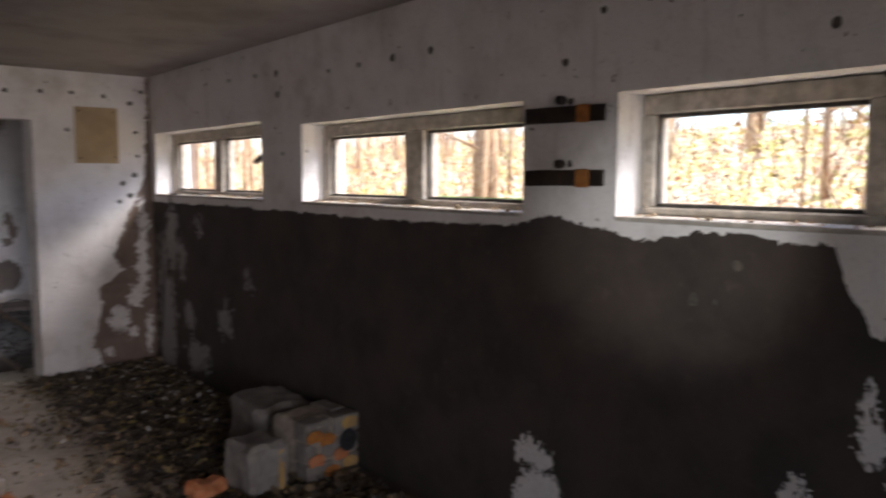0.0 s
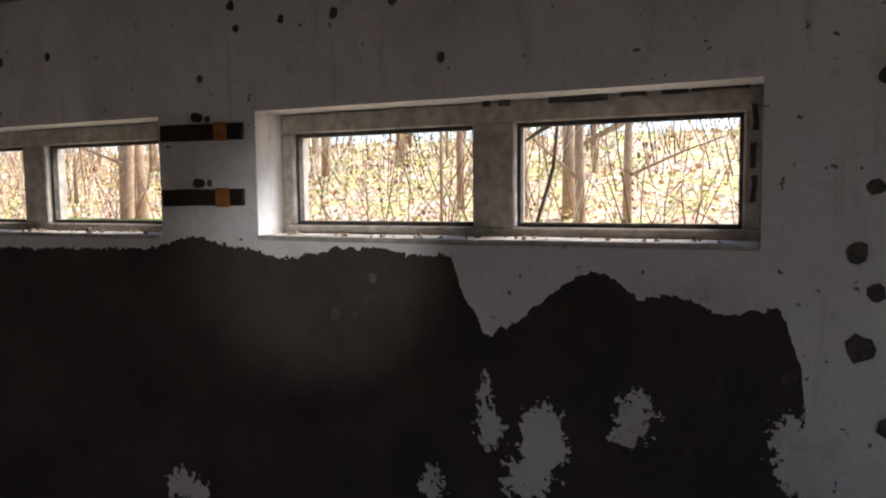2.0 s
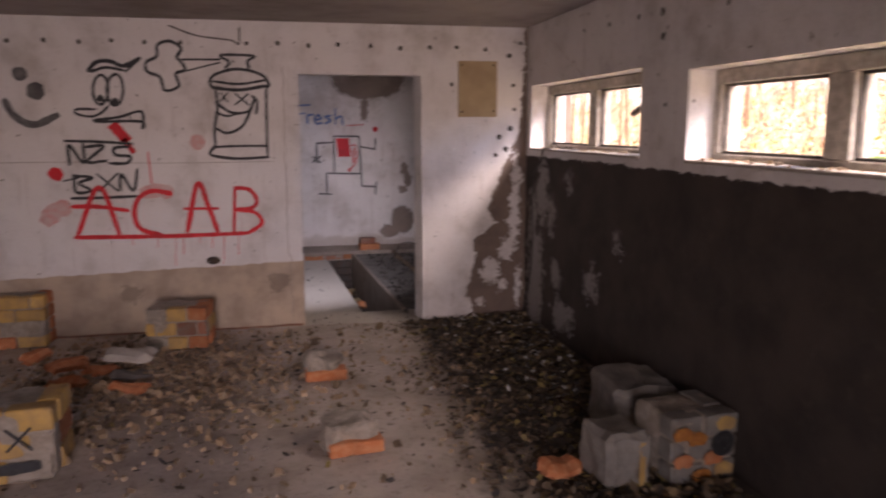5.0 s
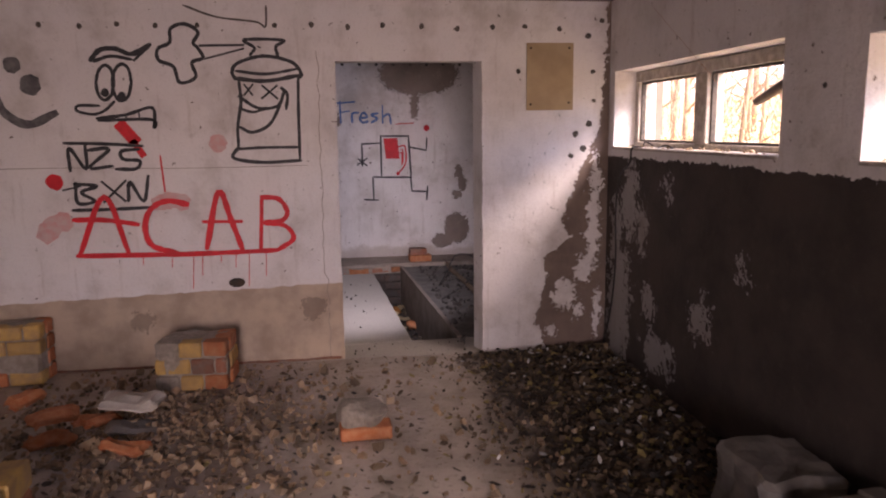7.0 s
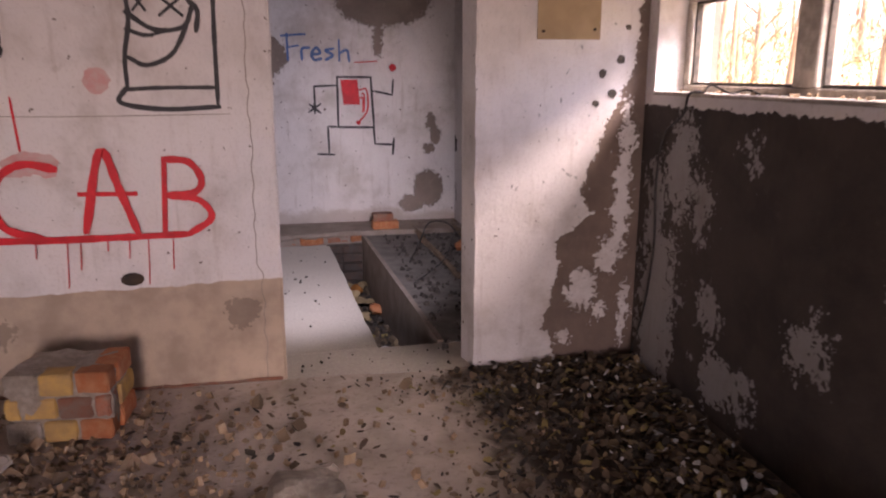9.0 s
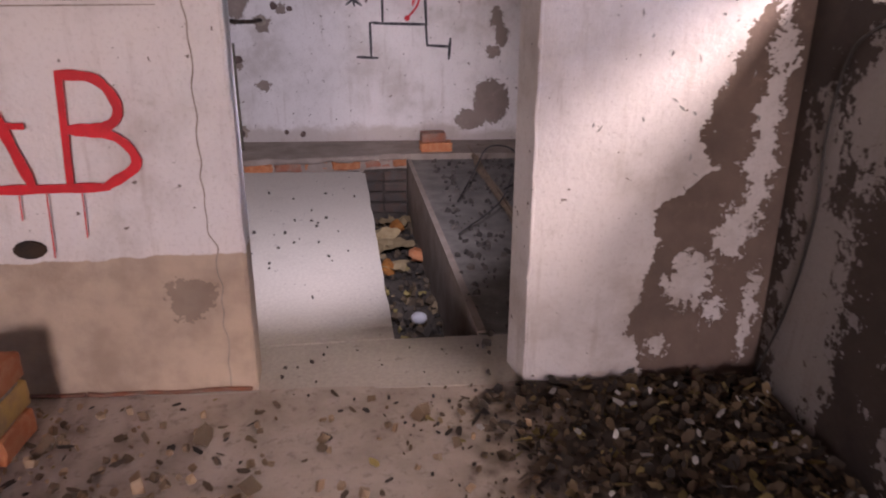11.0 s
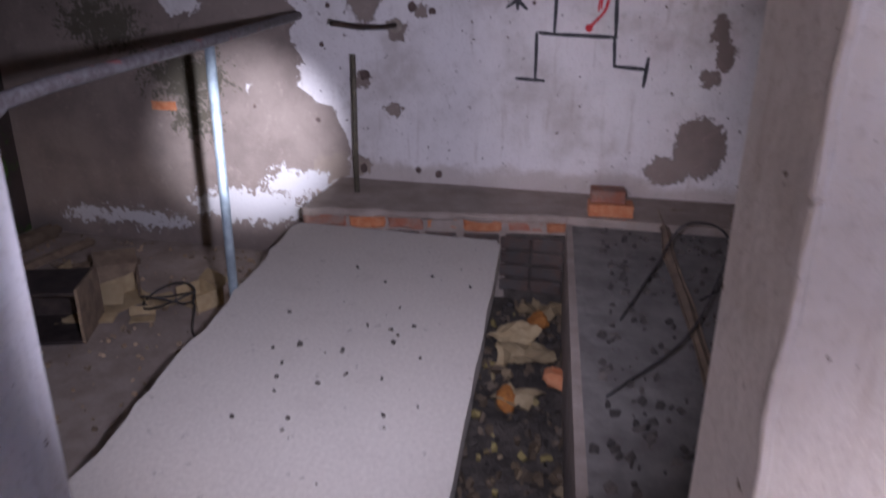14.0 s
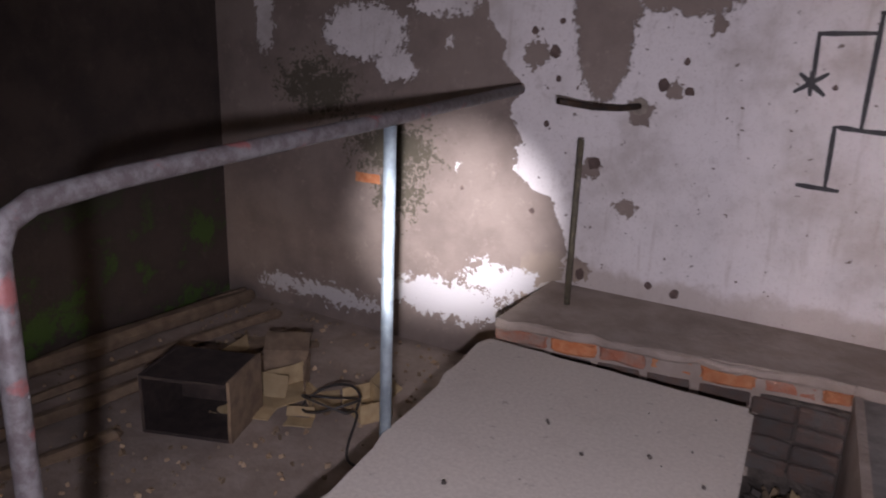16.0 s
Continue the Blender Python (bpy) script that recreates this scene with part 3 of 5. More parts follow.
for i in range(95):
    x = 3.0 + 11 * rng.random() ** 1.3
    y = rng.uniform(-10, 9) + (x - 3) * rng.uniform(-0.3, 1.4) if i < 68 else rng.uniform(-2, 4) + (x - 2) * 2.2
    tree(x, y, rng.uniform(3, 7), rng.uniform(-0.5, 0.5), rng.uniform(0.012, 0.05) * (1 + (x - 3) * 0.08))


for x, y, h, lean, r in ((4.0, -1.9, 5.0, 0.5, 0.05), (4.3, -1.75, 5.5, -0.3, 0.06), (4.7, -1.1, 6.0, 0.2, 0.065), (4.4, -1.45, 5.0, 0.9, 0.045), (3.6, 1.3, 4.0, 0.6, 0.03), (4.2, 2.9, 5.0, -0.4, 0.04)):
    tree(x, y, h, lean, r)


def leaf_quads(verts, faces, p, size, tilt):
    """One curled leaf of four corners and a lifted tip."""
    w = rng.uniform(0, 6.28)
    m = Matrix.Translation(p) @ Euler((rng.gauss(0, tilt), rng.gauss(0, tilt), w)).to_matrix().to_4x4()
    k = len(verts)
    lift = size * rng.uniform(0.05, 0.35)
    n = 6
    for a in range(n):
        w, r = a * math.pi / 3, rng.uniform(0.55, 1.05) * size
        verts.append(tuple(m @ Vector((math.cos(w) * r, math.sin(w) * r * 0.62, lift * (0.5 + 0.5 * math.cos(w)) * (1 if a else 1.4)))))
    faces.append(tuple(range(k, k + n)))


def stuff(name, verts, faces, material, label, category):
    me = bpy.data.meshes.new(name)
    me.from_pydata(verts, [], faces)
    me.materials.append(material)
    return tagged(new(name, me), label, category, kind="stuff")


V, F = [], []
for i in range(30000):
    x = 2.5 + 14 * rng.random() ** 1.5
    y = rng.uniform(-12, 10) + (x - 3) * rng.uniform(-0.3, 1.2)
    g = 0.76 + min(1, max(0, (x - 3.0) / 9)) * 1.7
    clump = 0.5 + noise.noise(Vector((x, y, 0)) * 0.7)
    leaf_quads(V, F, Vector((x, y, g + abs(rng.gauss(0, 0.22)) * max(0.1, clump) * (1 if rng.random() < 0.6 else 0.2))), rng.uniform(0.014, 0.036) * (1 + (x - 2.5) * 0.07), 0.7)
stuff("undergrowth", V, F, FOLIAGE, "yellow-green and brown undergrowth on the woodland bank", "undergrowth")
V, F = [], []
for i in range(3200):
    x = 2.7 + 13 * rng.random() ** 1.4
    y = rng.uniform(-11, 12) + (x - 3) * rng.uniform(-0.3, 1.6)
    g = 0.72 + min(1, max(0, (x - 3.0) / 9)) * 1.7
    p, d = Vector((x, y, g)), Vector((rng.gauss(0, 0.35), rng.gauss(0, 0.4), 1)).normalized()
    l, r = rng.uniform(0.4, 2.2), rng.uniform(0.002, 0.006) * (1 + (x - 2.7) * 0.12)
    for step in range(3):
        q = p + d * l / 3
        n = len(V)
        for c, rr in ((p, r * (1 - step * 0.25)), (q, r * (0.75 - step * 0.25))):
            V += [(c.x + rr, c.y, c.z), (c.x - rr * 0.5, c.y + rr * 0.87, c.z), (c.x - rr * 0.5, c.y - rr * 0.87, c.z)]
        F += [(n, n + 1, n + 4, n + 3), (n + 1, n + 2, n + 5, n + 4), (n + 2, n, n + 3, n + 5)]
        p, d = q, (d + Vector((rng.gauss(0, 0.25), rng.gauss(0, 0.3), rng.gauss(-0.05, 0.2)))).normalized()
stuff("bramble_stems", V, F, STEMS, "thin dry bramble stems on the bank", "brambles")

# windows
for i, (a, b, z0, z1, m0, m1) in enumerate(WINDOWS):
    w = thing(f"window_{i + 1}", WALL_ROWS, "two-light window with weathered pale frame and no glass", "window", "windows", "structure")
    f0, f1, t = 0.15, 0.25, 0.055
    zb, zt = z0 + 0.05, z1 - 0.075
    g = 0.003
    box_part("sill", w, FRAME, (a + g, b - g, -0.012, f0, z0 + 0.001, z0 + 0.018), 0.004, 0.004, 2, "cracked white sill strewn with debris")
    box_part("frame_bottom", w, FRAME, (a + g, b - g, f0, f1, z0 + 0.002, zb), 0.006, 0.003, 1)
    box_part("frame_top", w, FRAME, (a + g, b - g, f0, f1, zt, z1 - 0.002), 0.006, 0.003, 1)
    for q0, q1 in ((a + g, a + t), (b - t, b - g)):
        box_part("frame_side", w, FRAME, (q0, q1, f0, f1, zb, zt), 0.006, 0.003, 1)
    box_part("mullion", w, FRAME, (m0, m1, f0 - 0.01, f1, zb, zt), 0.006, 0.003, 1, "thick flaking centre post")
    for p0, p1 in ((a + t, m0), (m1, b - t)):
        for dims in ((p0, p1, 0.17, 0.20, zb, zb + 0.014), (p0, p1, 0.17, 0.20, zt - 0.014, zt), (p0, p0 + 0.012, 0.17, 0.20, zb, zt), (p1 - 0.012, p1, 0.17, 0.20, zb, zt)):
            box_part("putty_rebate", w, TRIM, dims, 0.002)

# ---- graffiti ----
RED_LETTERS = [
    (0.035, [(-1.71, 0.801), (-1.528, 1.183), (-1.399, 0.798)]),
    (0.03, [(-1.727, 0.795), (-1.393, 0.79), (-1.052, 0.785), (-0.705, 0.788), (-0.422, 0.793)]),
    (0.03, [(-1.732, 1.035), (-1.54, 1.03), (-1.326, 0.995)]),
    (0.035, [(-1.002, 1.121), (-1.136, 1.146), (-1.241, 1.092), (-1.284, 0.976), (-1.246, 0.85), (-1.086, 0.794)]),
    (0.035, [(-0.895, 0.82), (-0.799, 1.201), (-0.727, 1.013), (-0.662, 0.808)]),
    (0.03, [(-0.907, 1.001), (-0.658, 0.997)]),
    (0.035, [(-0.517, 1.159), (-0.539, 0.804)]),
    (0.03, [(-0.517, 1.159), (-0.406, 1.142), (-0.353, 1.057), (-0.391, 0.996), (-0.519, 0.986)]),
    (0.03, [(-0.519, 0.986), (-0.372, 0.959), (-0.319, 0.87), (-0.429, 0.793)]),
    (0.007, [(-0.983, 0.79), (-0.999, 0.549)]),
    (0.007, [(-0.924, 0.788), (-0.934, 0.639)]),
    (0.007, [(-0.803, 0.784), (-0.806, 0.725)]),
    (0.007, [(-0.705, 0.78), (-0.711, 0.685)]),
    (0.007, [(-0.618, 0.777), (-0.63, 0.552)]),
    (0.007, [(-0.505, 0.773), (-0.512, 0.622)]),
    (0.007, [(-1.12, 0.795), (-1.127, 0.701)]),
    (0.007, [(-1.307, 0.801), (-1.313, 0.726)]),
]
BLACK_LETTERS = [
    (0.022, [(-1.726, 1.354), (-1.722, 1.504), (-1.627, 1.366), (-1.622, 1.529)]),
    (0.022, [(-1.606, 1.488), (-1.475, 1.493), (-1.603, 1.375), (-1.461, 1.383)]),
    (0.022, [(-1.285, 1.49), (-1.398, 1.478), (-1.389, 1.426), (-1.29, 1.414), (-1.314, 1.363), (-1.44, 1.362)]),
    (0.02, [(-1.751, 1.535), (-1.499, 1.527), (-1.263, 1.51)]),
    (0.022, [(-1.7, 1.278), (-1.695, 1.146), (-1.589, 1.157), (-1.67, 1.215), (-1.568, 1.254), (-1.71, 1.271)]),
    (0.022, [(-1.536, 1.281), (-1.397, 1.152)]),
    (0.022, [(-1.387, 1.285), (-1.53, 1.149)]),
    (0.022, [(-1.377, 1.152), (-1.361, 1.277), (-1.281, 1.149), (-1.241, 1.316)]),
    (0.022, [(-1.732, 1.098), (-1.501, 1.099), (-1.247, 1.106)]),
    (0.018, [(-1.779, 1.231), (-1.669, 1.256)]),
]
CAN = [
    (0.02, [(-0.627, 1.921), (-0.621, 1.784), (-0.65, 1.63), (-0.651, 1.491)]),
    (0.02, [(-0.243, 1.954), (-0.25, 1.712), (-0.253, 1.414)]),
    (0.018, [(-0.666, 1.48), (-0.493, 1.488), (-0.249, 1.488)]),
    (0.022, [(-0.658, 1.487), (-0.686, 1.421), (-0.498, 1.39), (-0.246, 1.399)]),
    (0.022, [(-0.647, 1.934), (-0.667, 1.982), (-0.627, 2.039), (-0.463, 2.083), (-0.284, 2.046), (-0.222, 1.971), (-0.237, 1.943)]),
    (0.026, [(-0.653, 1.941), (-0.454, 1.923), (-0.229, 1.96)]),
    (0.018, [(-0.644, 1.988), (-0.452, 1.968), (-0.245, 2.001)]),
    (0.02, [(-0.547, 2.089), (-0.517, 2.137), (-0.579, 2.186), (-0.329, 2.184), (-0.378, 2.144), (-0.368, 2.083)]),
    (0.018, [(-0.594, 1.9), (-0.544, 1.832)]),
    (0.018, [(-0.54, 1.9), (-0.598, 1.832)]),
    (0.02, [(-0.479, 1.893), (-0.384, 1.81)]),
    (0.02, [(-0.384, 1.892), (-0.483, 1.811)]),
    (0.02, [(-0.632, 1.825), (-0.514, 1.749), (-0.383, 1.762), (-0.337, 1.858)]),
    (0.02, [(-0.357, 1.879), (-0.318, 1.834), (-0.329, 1.741)]),
    (0.02, [(-0.369, 1.762), (-0.444, 1.638), (-0.557, 1.59), (-0.637, 1.626)]),
    (0.016, [(-0.637, 1.75), (-0.55, 1.722), (-0.463, 1.742), (-0.376, 1.755)]),
    (0.014, [(-0.493, 2.143), (-0.48, 2.137)]),
]
PUFF = [
    (0.022, [(-0.587, 2.153), (-0.861, 2.149)]),
    (0.018, [(-0.588, 2.13), (-0.833, 2.066)]),
    (0.022, [(-0.878, 2.139), (-0.846, 2.072), (-0.917, 2.042), (-0.9, 1.949), (-1.002, 1.915), (-1.035, 2.016), (-1.124, 2.056), (-1.125, 2.128), (-1.05, 2.168), (-1.038, 2.254), (-0.951, 2.284), (-0.868, 2.235), (-0.902, 2.169), (-0.878, 2.139)]),
]
FACE = [
    (0.02, [(-1.411, 1.917), (-1.434, 1.839), (-1.475, 1.807), (-1.511, 1.84), (-1.521, 1.917), (-1.498, 1.994), (-1.457, 2.026), (-1.421, 1.994), (-1.411, 1.917)]),
    (0.02, [(-1.304, 1.916), (-1.328, 1.834), (-1.372, 1.8), (-1.41, 1.834), (-1.421, 1.917), (-1.397, 1.999), (-1.353, 2.033), (-1.315, 1.999), (-1.304, 1.916)]),
    (0.045, [(-1.477, 1.857), (-1.465, 1.847)]),
    (0.045, [(-1.375, 1.837), (-1.363, 1.83)]),
    (0.03, [(-1.544, 2.056), (-1.481, 2.121), (-1.384, 2.128), (-1.29, 2.095), (-1.172, 2.155)]),
    (0.024, [(-1.277, 2.056), (-1.183, 2.138)]),
    (0.02, [(-1.525, 2.049), (-1.42, 2.082), (-1.293, 2.062)]),
    (0.018, [(-1.418, 1.797), (-1.481, 1.74), (-1.554, 1.717), (-1.649, 1.738), (-1.639, 1.772), (-1.511, 1.771)]),
    (0.02, [(-1.534, 1.69), (-1.353, 1.712), (-1.185, 1.755), (-1.185, 1.626), (-1.197, 1.68), (-1.525, 1.677)]),
    (0.014, [(-1.353, 1.709), (-1.349, 1.678)]),
    (0.014, [(-1.27, 1.722), (-1.27, 1.681)]),
]
RED_BLOTS = [
    (0.11, [(-1.385, 1.638), (-1.316, 1.552)]),
    (0.06, [(-1.317, 1.535), (-1.267, 1.455)]),
    (0.09, [(-1.844, 1.294), (-1.814, 1.277)]),
    (0.01, [(-1.158, 1.447), (-1.147, 1.272), (-1.137, 1.132)]),
]
FAINT_BLOT = [
    (0.12, [(-1.92, 0.93), (-1.86, 1.0), (-1.78, 1.03)]),
    (0.10, [(-1.2, 1.13), (-1.1, 1.15), (-1.02, 1.13)]),
    (0.1, [(-0.806, 1.528), (-0.759, 1.517)]),
]
GREY_SMILEY = [
    (0.09, [(-2.026, 2.032), (-2.015, 2.024)]),
    (0.11, [(-1.932, 1.91), (-1.91, 1.898)]),
    (0.05, [(-2.139, 1.834), (-2.083, 1.723), (-1.953, 1.656), (-1.783, 1.727)]),
]
FIGURE = [
    (0.022, [(0.482, 1.521), (0.48, 1.025)]),
    (0.022, [(0.466, 1.024), (0.846, 1.017)]),
    (0.022, [(0.841, 1.012), (0.816, 1.514)]),
    (0.022, [(0.477, 1.519), (0.819, 1.515)]),
    (0.02, [(0.48, 1.436), (0.251, 1.427), (0.256, 1.237)]),
    (0.02, [(0.189, 1.174), (0.312, 1.257)]),
    (0.02, [(0.203, 1.252), (0.309, 1.166)]),
    (0.02, [(0.247, 1.263), (0.253, 1.163)]),
    (0.02, [(0.48, 1.025), (0.376, 1.032), (0.38, 0.761)]),
    (0.022, [(0.264, 0.756), (0.433, 0.748)]),
    (0.02, [(0.835, 1.017), (0.848, 0.849), (1.041, 0.838)]),
    (0.022, [(1.041, 0.903), (1.028, 0.738)]),
    (0.02, [(0.835, 1.38), (1.031, 1.341), (1.041, 1.489)]),
]
FIGURE_RED = [
    (0.016, [(0.695, 1.389), (0.771, 1.391), (0.776, 1.191), (0.678, 1.061)]),
    (0.012, [(0.699, 1.309), (0.732, 1.311), (0.729, 1.162)]),
    (0.012, [(0.719, 1.35), (0.745, 1.346), (0.744, 1.176)]),
    (0.04, [(0.676, 1.07), (0.69, 1.065)]),
    (0.016, [(0.662, 1.659), (0.88, 1.67)]),
]
RED_DAB = [
    (0.06, [(1.025, 1.616), (1.051, 1.603)]),
]
BLUE_WORD = [
    (0.03, [(0.007, 1.929), (0.011, 1.68)]),
    (0.03, [(-0.045, 1.91), (0.18, 1.927)]),
    (0.026, [(0.002, 1.801), (0.112, 1.819)]),
    (0.026, [(0.147, 1.685), (0.15, 1.787), (0.222, 1.799)]),
    (0.026, [(0.246, 1.735), (0.324, 1.747), (0.286, 1.799), (0.239, 1.735), (0.27, 1.683), (0.335, 1.695)]),
    (0.026, [(0.455, 1.791), (0.377, 1.772), (0.447, 1.726), (0.374, 1.682)]),
    (0.026, [(0.51, 1.874), (0.511, 1.674)]),
    (0.026, [(0.513, 1.745), (0.586, 1.777), (0.609, 1.667)]),
]



def graffiti(name, strokes, material, y, label, sharp=False):
    ob = new(name)
    ob.matrix_world = pose(0, y, 0)
    for i, (w, pts) in enumerate(strokes):
        bm = bmnew()
        ribbon(bm, pts, w, 0.003 + 0.0004 * i, sharp)
        part("drip" if w < 0.008 else "stroke", bm, material, ob)
    return tagged(ob, label, "graffiti")


graffiti("cartoon_graffiti", FACE, SPRAY_BLACK, 0, "black sprayed cartoon face on the white wall")
graffiti("graffiti_puff", PUFF, SPRAY_BLACK, 0, "black sprayed puff of spray on the white wall")
graffiti("graffiti_spray_can", CAN, SPRAY_BLACK, 0, "black outline of a grinning spray can")
graffiti("graffiti_black_letters", BLACK_LETTERS, SPRAY_BLACK, -0.002, "black sprayed letters NZS BXN with bars")
graffiti("graffiti_red_letters", RED_LETTERS, SPRAY_RED, -0.009, "dripping red sprayed letters ACAB")
for stroke in RED_BLOTS:
    graffiti("red_spray_blot", [stroke], SPRAY_RED, -0.001, "red sprayed blot on the white wall")
graffiti("red_spray_blot", RED_DAB, SPRAY_RED, 3.956, "small red sprayed blot")
graffiti("graffiti_faint_blot", FAINT_BLOT, SPRAY_PINK, -0.001, "faint pink sprayed smears on the white wall")
graffiti("graffiti_smiley", GREY_SMILEY, SPRAY_GREY, 0, "blurred grey sprayed smiling mouth and eyes")
graffiti("graffiti_figure", FIGURE, SPRAY_BLACK, 3.962, "black sprayed stick figure with square body", True)
graffiti("scribble_graffiti", FIGURE_RED, SPRAY_RED, 3.956, "red sprayed lines and blot")
graffiti("graffiti_word", BLUE_WORD, SPRAY_BLUE, 3.962, "blue sprayed word Fresh")
bm = bmnew()
bm.faces.new([bm.verts.new(c) for c in ((0.538, -0.006, 1.248), (0.703, -0.006, 1.246), (0.681, -0.006, 1.494), (0.513, -0.006, 1.49))])
tagged(part("graffiti_square", bm, SPRAY_RED), "solid red sprayed square on the figure", "graffiti").matrix_world = pose(0, 3.956, 0)

# ---- things of the first room ----
wall_door, wall_win, wall_rear_room = bpy.data.objects["wall_doorway"], bpy.data.objects["wall_windows"], bpy.data.objects["wall_back"]


HOLE = speckled("broken_plaster", (0.17, 0.12, 0.10), (0.10, 0.07, 0.06), 30, 0.95, 0, 0.8, 0.01)


def pock(parent, x, z, r, mat=TRIM):
    """A broken-out fixing hole: a ragged disc with a raised rim, proud of the wall, the shade of its depth painted
    dark.
    """
    bm = bmnew()
    n = 9
    rim = [bm.verts.new((x + math.cos(a) * r * rng.uniform(0.75, 1.25), -0.004, z + math.sin(a) * r * rng.uniform(0.75, 1.3))) for a in (2 * math.pi * i / n for i in range(n))]
    mid = bm.verts.new((x, -0.0025, z))
    for i in range(n):
        bm.faces.new((rim[i], rim[(i + 1) % n], mid))
    return part("plug_hole_disc", bm, mat, parent)


for i in range(17):
    if not 7 <= i <= 7:
        pock(wall_door, -2.33 + i * 0.242 + rng.uniform(-0.015, 0.015), 2.275 + rng.uniform(-0.012, 0.012), 0.018)
for x, z in ((1.74, 2.22), (1.78, 1.98), (1.79, 1.78), (1.76, 1.62), (1.66, 1.55), (1.72, 1.45), (1.63, 1.40), (1.25, 1.98), (1.84, 2.32)):
    pock(wall_door, x, z, rng.uniform(0.014, 0.026))
for u, z, r in ((1.2, 2.28, 0.02), (1.6, 2.27, 0.02), (2.0, 2.26, 0.02), (2.28, 2.25, 0.03), (2.3, 2.12, 0.03), (2.35, 1.75, 0.018), (2.9, 2.2, 0.02), (3.2, 2.2, 0.022), (3.5, 2.2, 0.025), (3.8, 2.2, 0.025),
                (4.62, 2.05, 0.02), (4.65, 1.90, 0.018), (4.65, 1.66, 0.02), (4.78, 2.30, 0.025), (4.8, 2.22, 0.018), (5.0, 2.23, 0.02), (5.22, 2.23, 0.024), (5.45, 2.25, 0.026), (5.68, 2.27, 0.028),
                (5.62, 2.05, 0.022), (6.25, 2.22, 0.012), (6.86, 1.90, 0.03), (6.84, 1.62, 0.03), (6.8, 1.45, 0.04), (6.85, 1.35, 0.03), (6.82, 1.2, 0.05), (6.9, 1.0, 0.05), (6.65, 1.1, 0.03),
                (5.35, 1.33, 0.025), (5.2, 1.2, 0.03), (5.28, 1.2, 0.015), (4.2, 1.28, 0.016)):
    pock(wall_win, u, z, r * 0.75)
for x, z, r in ((-0.22, 0.11, 0.03), (-0.36, 0.13, 0.022), (-0.40, 1.16, 0.035), (-0.27, 1.14, 0.028), (-0.30, 1.28, 0.02), (-0.72, 0.74, 0.04), (-0.74, 0.12, 0.035), (-0.95, 1.16, 0.02), (-1.0, 0.92, 0.02),
                (-1.05, 0.43, 0.02), (-0.98, 1.3, 0.04), (-1.1, 1.4, 0.025), (-0.95, 1.45, 0.02), (-1.5, 0.5, 0.015), (0.35, 1.2, 0.015)):
    pock(wall_rear_room, x, z, r * 0.85, HOLE)
for i in range(9):
    pock(wall_rear_room, 0.05 + i * 0.2, 2.36, 0.02)

# seam in the plaster beside the doorway
bm = bmnew()
ribbon(bm, [(-0.115 + rng.uniform(-0.008, 0.008) + (0.02 if z < 0.6 else 0), z) for z in [0.02 + 0.05 * q for q in range(43)]], 0.0045, 0.0022)
part("crack", bm, MORTAR, wall_door, "wandering crack in the plaster")
bm = bmnew()
ribbon(bm, [(-2.6, 1.37), (-1.8, 1.375), (-1.0, 1.36), (-0.2, 1.365)], 0.004, 0.0022)
part("crack", bm, MORTAR, wall_door)
bm = bmnew()
ribbon(bm, [(-0.95, 2.40), (-0.75, 2.33), (-0.5, 2.30), (-0.44, 2.27), (-0.43, 2.40)], 0.012, 0.0022)
part("crack", bm, TRIM, wall_door)
# rough strip in place of the dark shadow gap where wall and floor meet
for x0, x1 in ((-2.6, -1.3), (-1.3, -0.62), (-0.62, -0.02)):
    box_part("broken_plaster_edge", wall_door, OLD_BRICK, (x0, x1, -0.014, -0.001, 0.0, 0.014), 0.003, 0.010, 9)

bd = thing("wall_board", pose(1.305, 0, 1.717), "tan hardboard panel screwed to the white wall", "board")
box_part("sheet", bd, BOARD, (0, 0.332, -0.010, -0.002, 0, 0.455), 0.002)
for sx, sz in ((0.03, 0.04), (0.30, 0.05), (0.03, 0.42), (0.30, 0.42)):
    bm = bmnew()
    tube(bm, [(sx, -0.014, sz), (sx, -0.009, sz)], 0.008, 8)
    part("screw_head", bm, RUST, bd)

# dark oval plug stands for the hole; the shade inside is only colour
ot = thing("wall_socket_hole", pose(-0.71, 0, 0.577), "black socket hole in the wall, drawn as a dark oval", "socket")
bm = bmnew()
tube(bm, [(-0.0, -0.016, 0), (0, -0.002, 0)], 0.032, 12)
for v in bm.verts:
    v.co.x *= 1.7
part("dark_oval_plug", bm, RUST, ot)

for zc, tilt in ((1.854, 0.6), (1.605, -0.4)):
    b = thing("steel_bracket", WALL_ROWS @ pose(4.42, 0, zc, 0, tilt, 0), "black rusty steel strap bolted across the pier", "bracket", "straps on the pier")
    box_part("strap", b, RUST, (0, 0.40, -0.016, -0.002, -0.031, 0.031), 0.004, 0.004, 3)
    box_part("rusted_end", b, ORANGE, (0.27, 0.335, -0.019, -0.0165, -0.034, 0.034), 0.001, 0.003, 2, "bright orange rust patch")
    bm = bmnew()
    tube(bm, [(0.19, -0.03, 0.055), (0.19, -0.002, 0.055)], 0.018, 7)
    part("bolt", bm, RUST, b)


def cable(name, pts, r, label, m=None, mat=CABLE):
    bm = bmnew()
    tube(bm, smooth_line(pts, 8), r, 6)
    ob = part(name, bm, mat)
    if m:
        ob.matrix_world = m
    return tagged(ob, label, "cable")


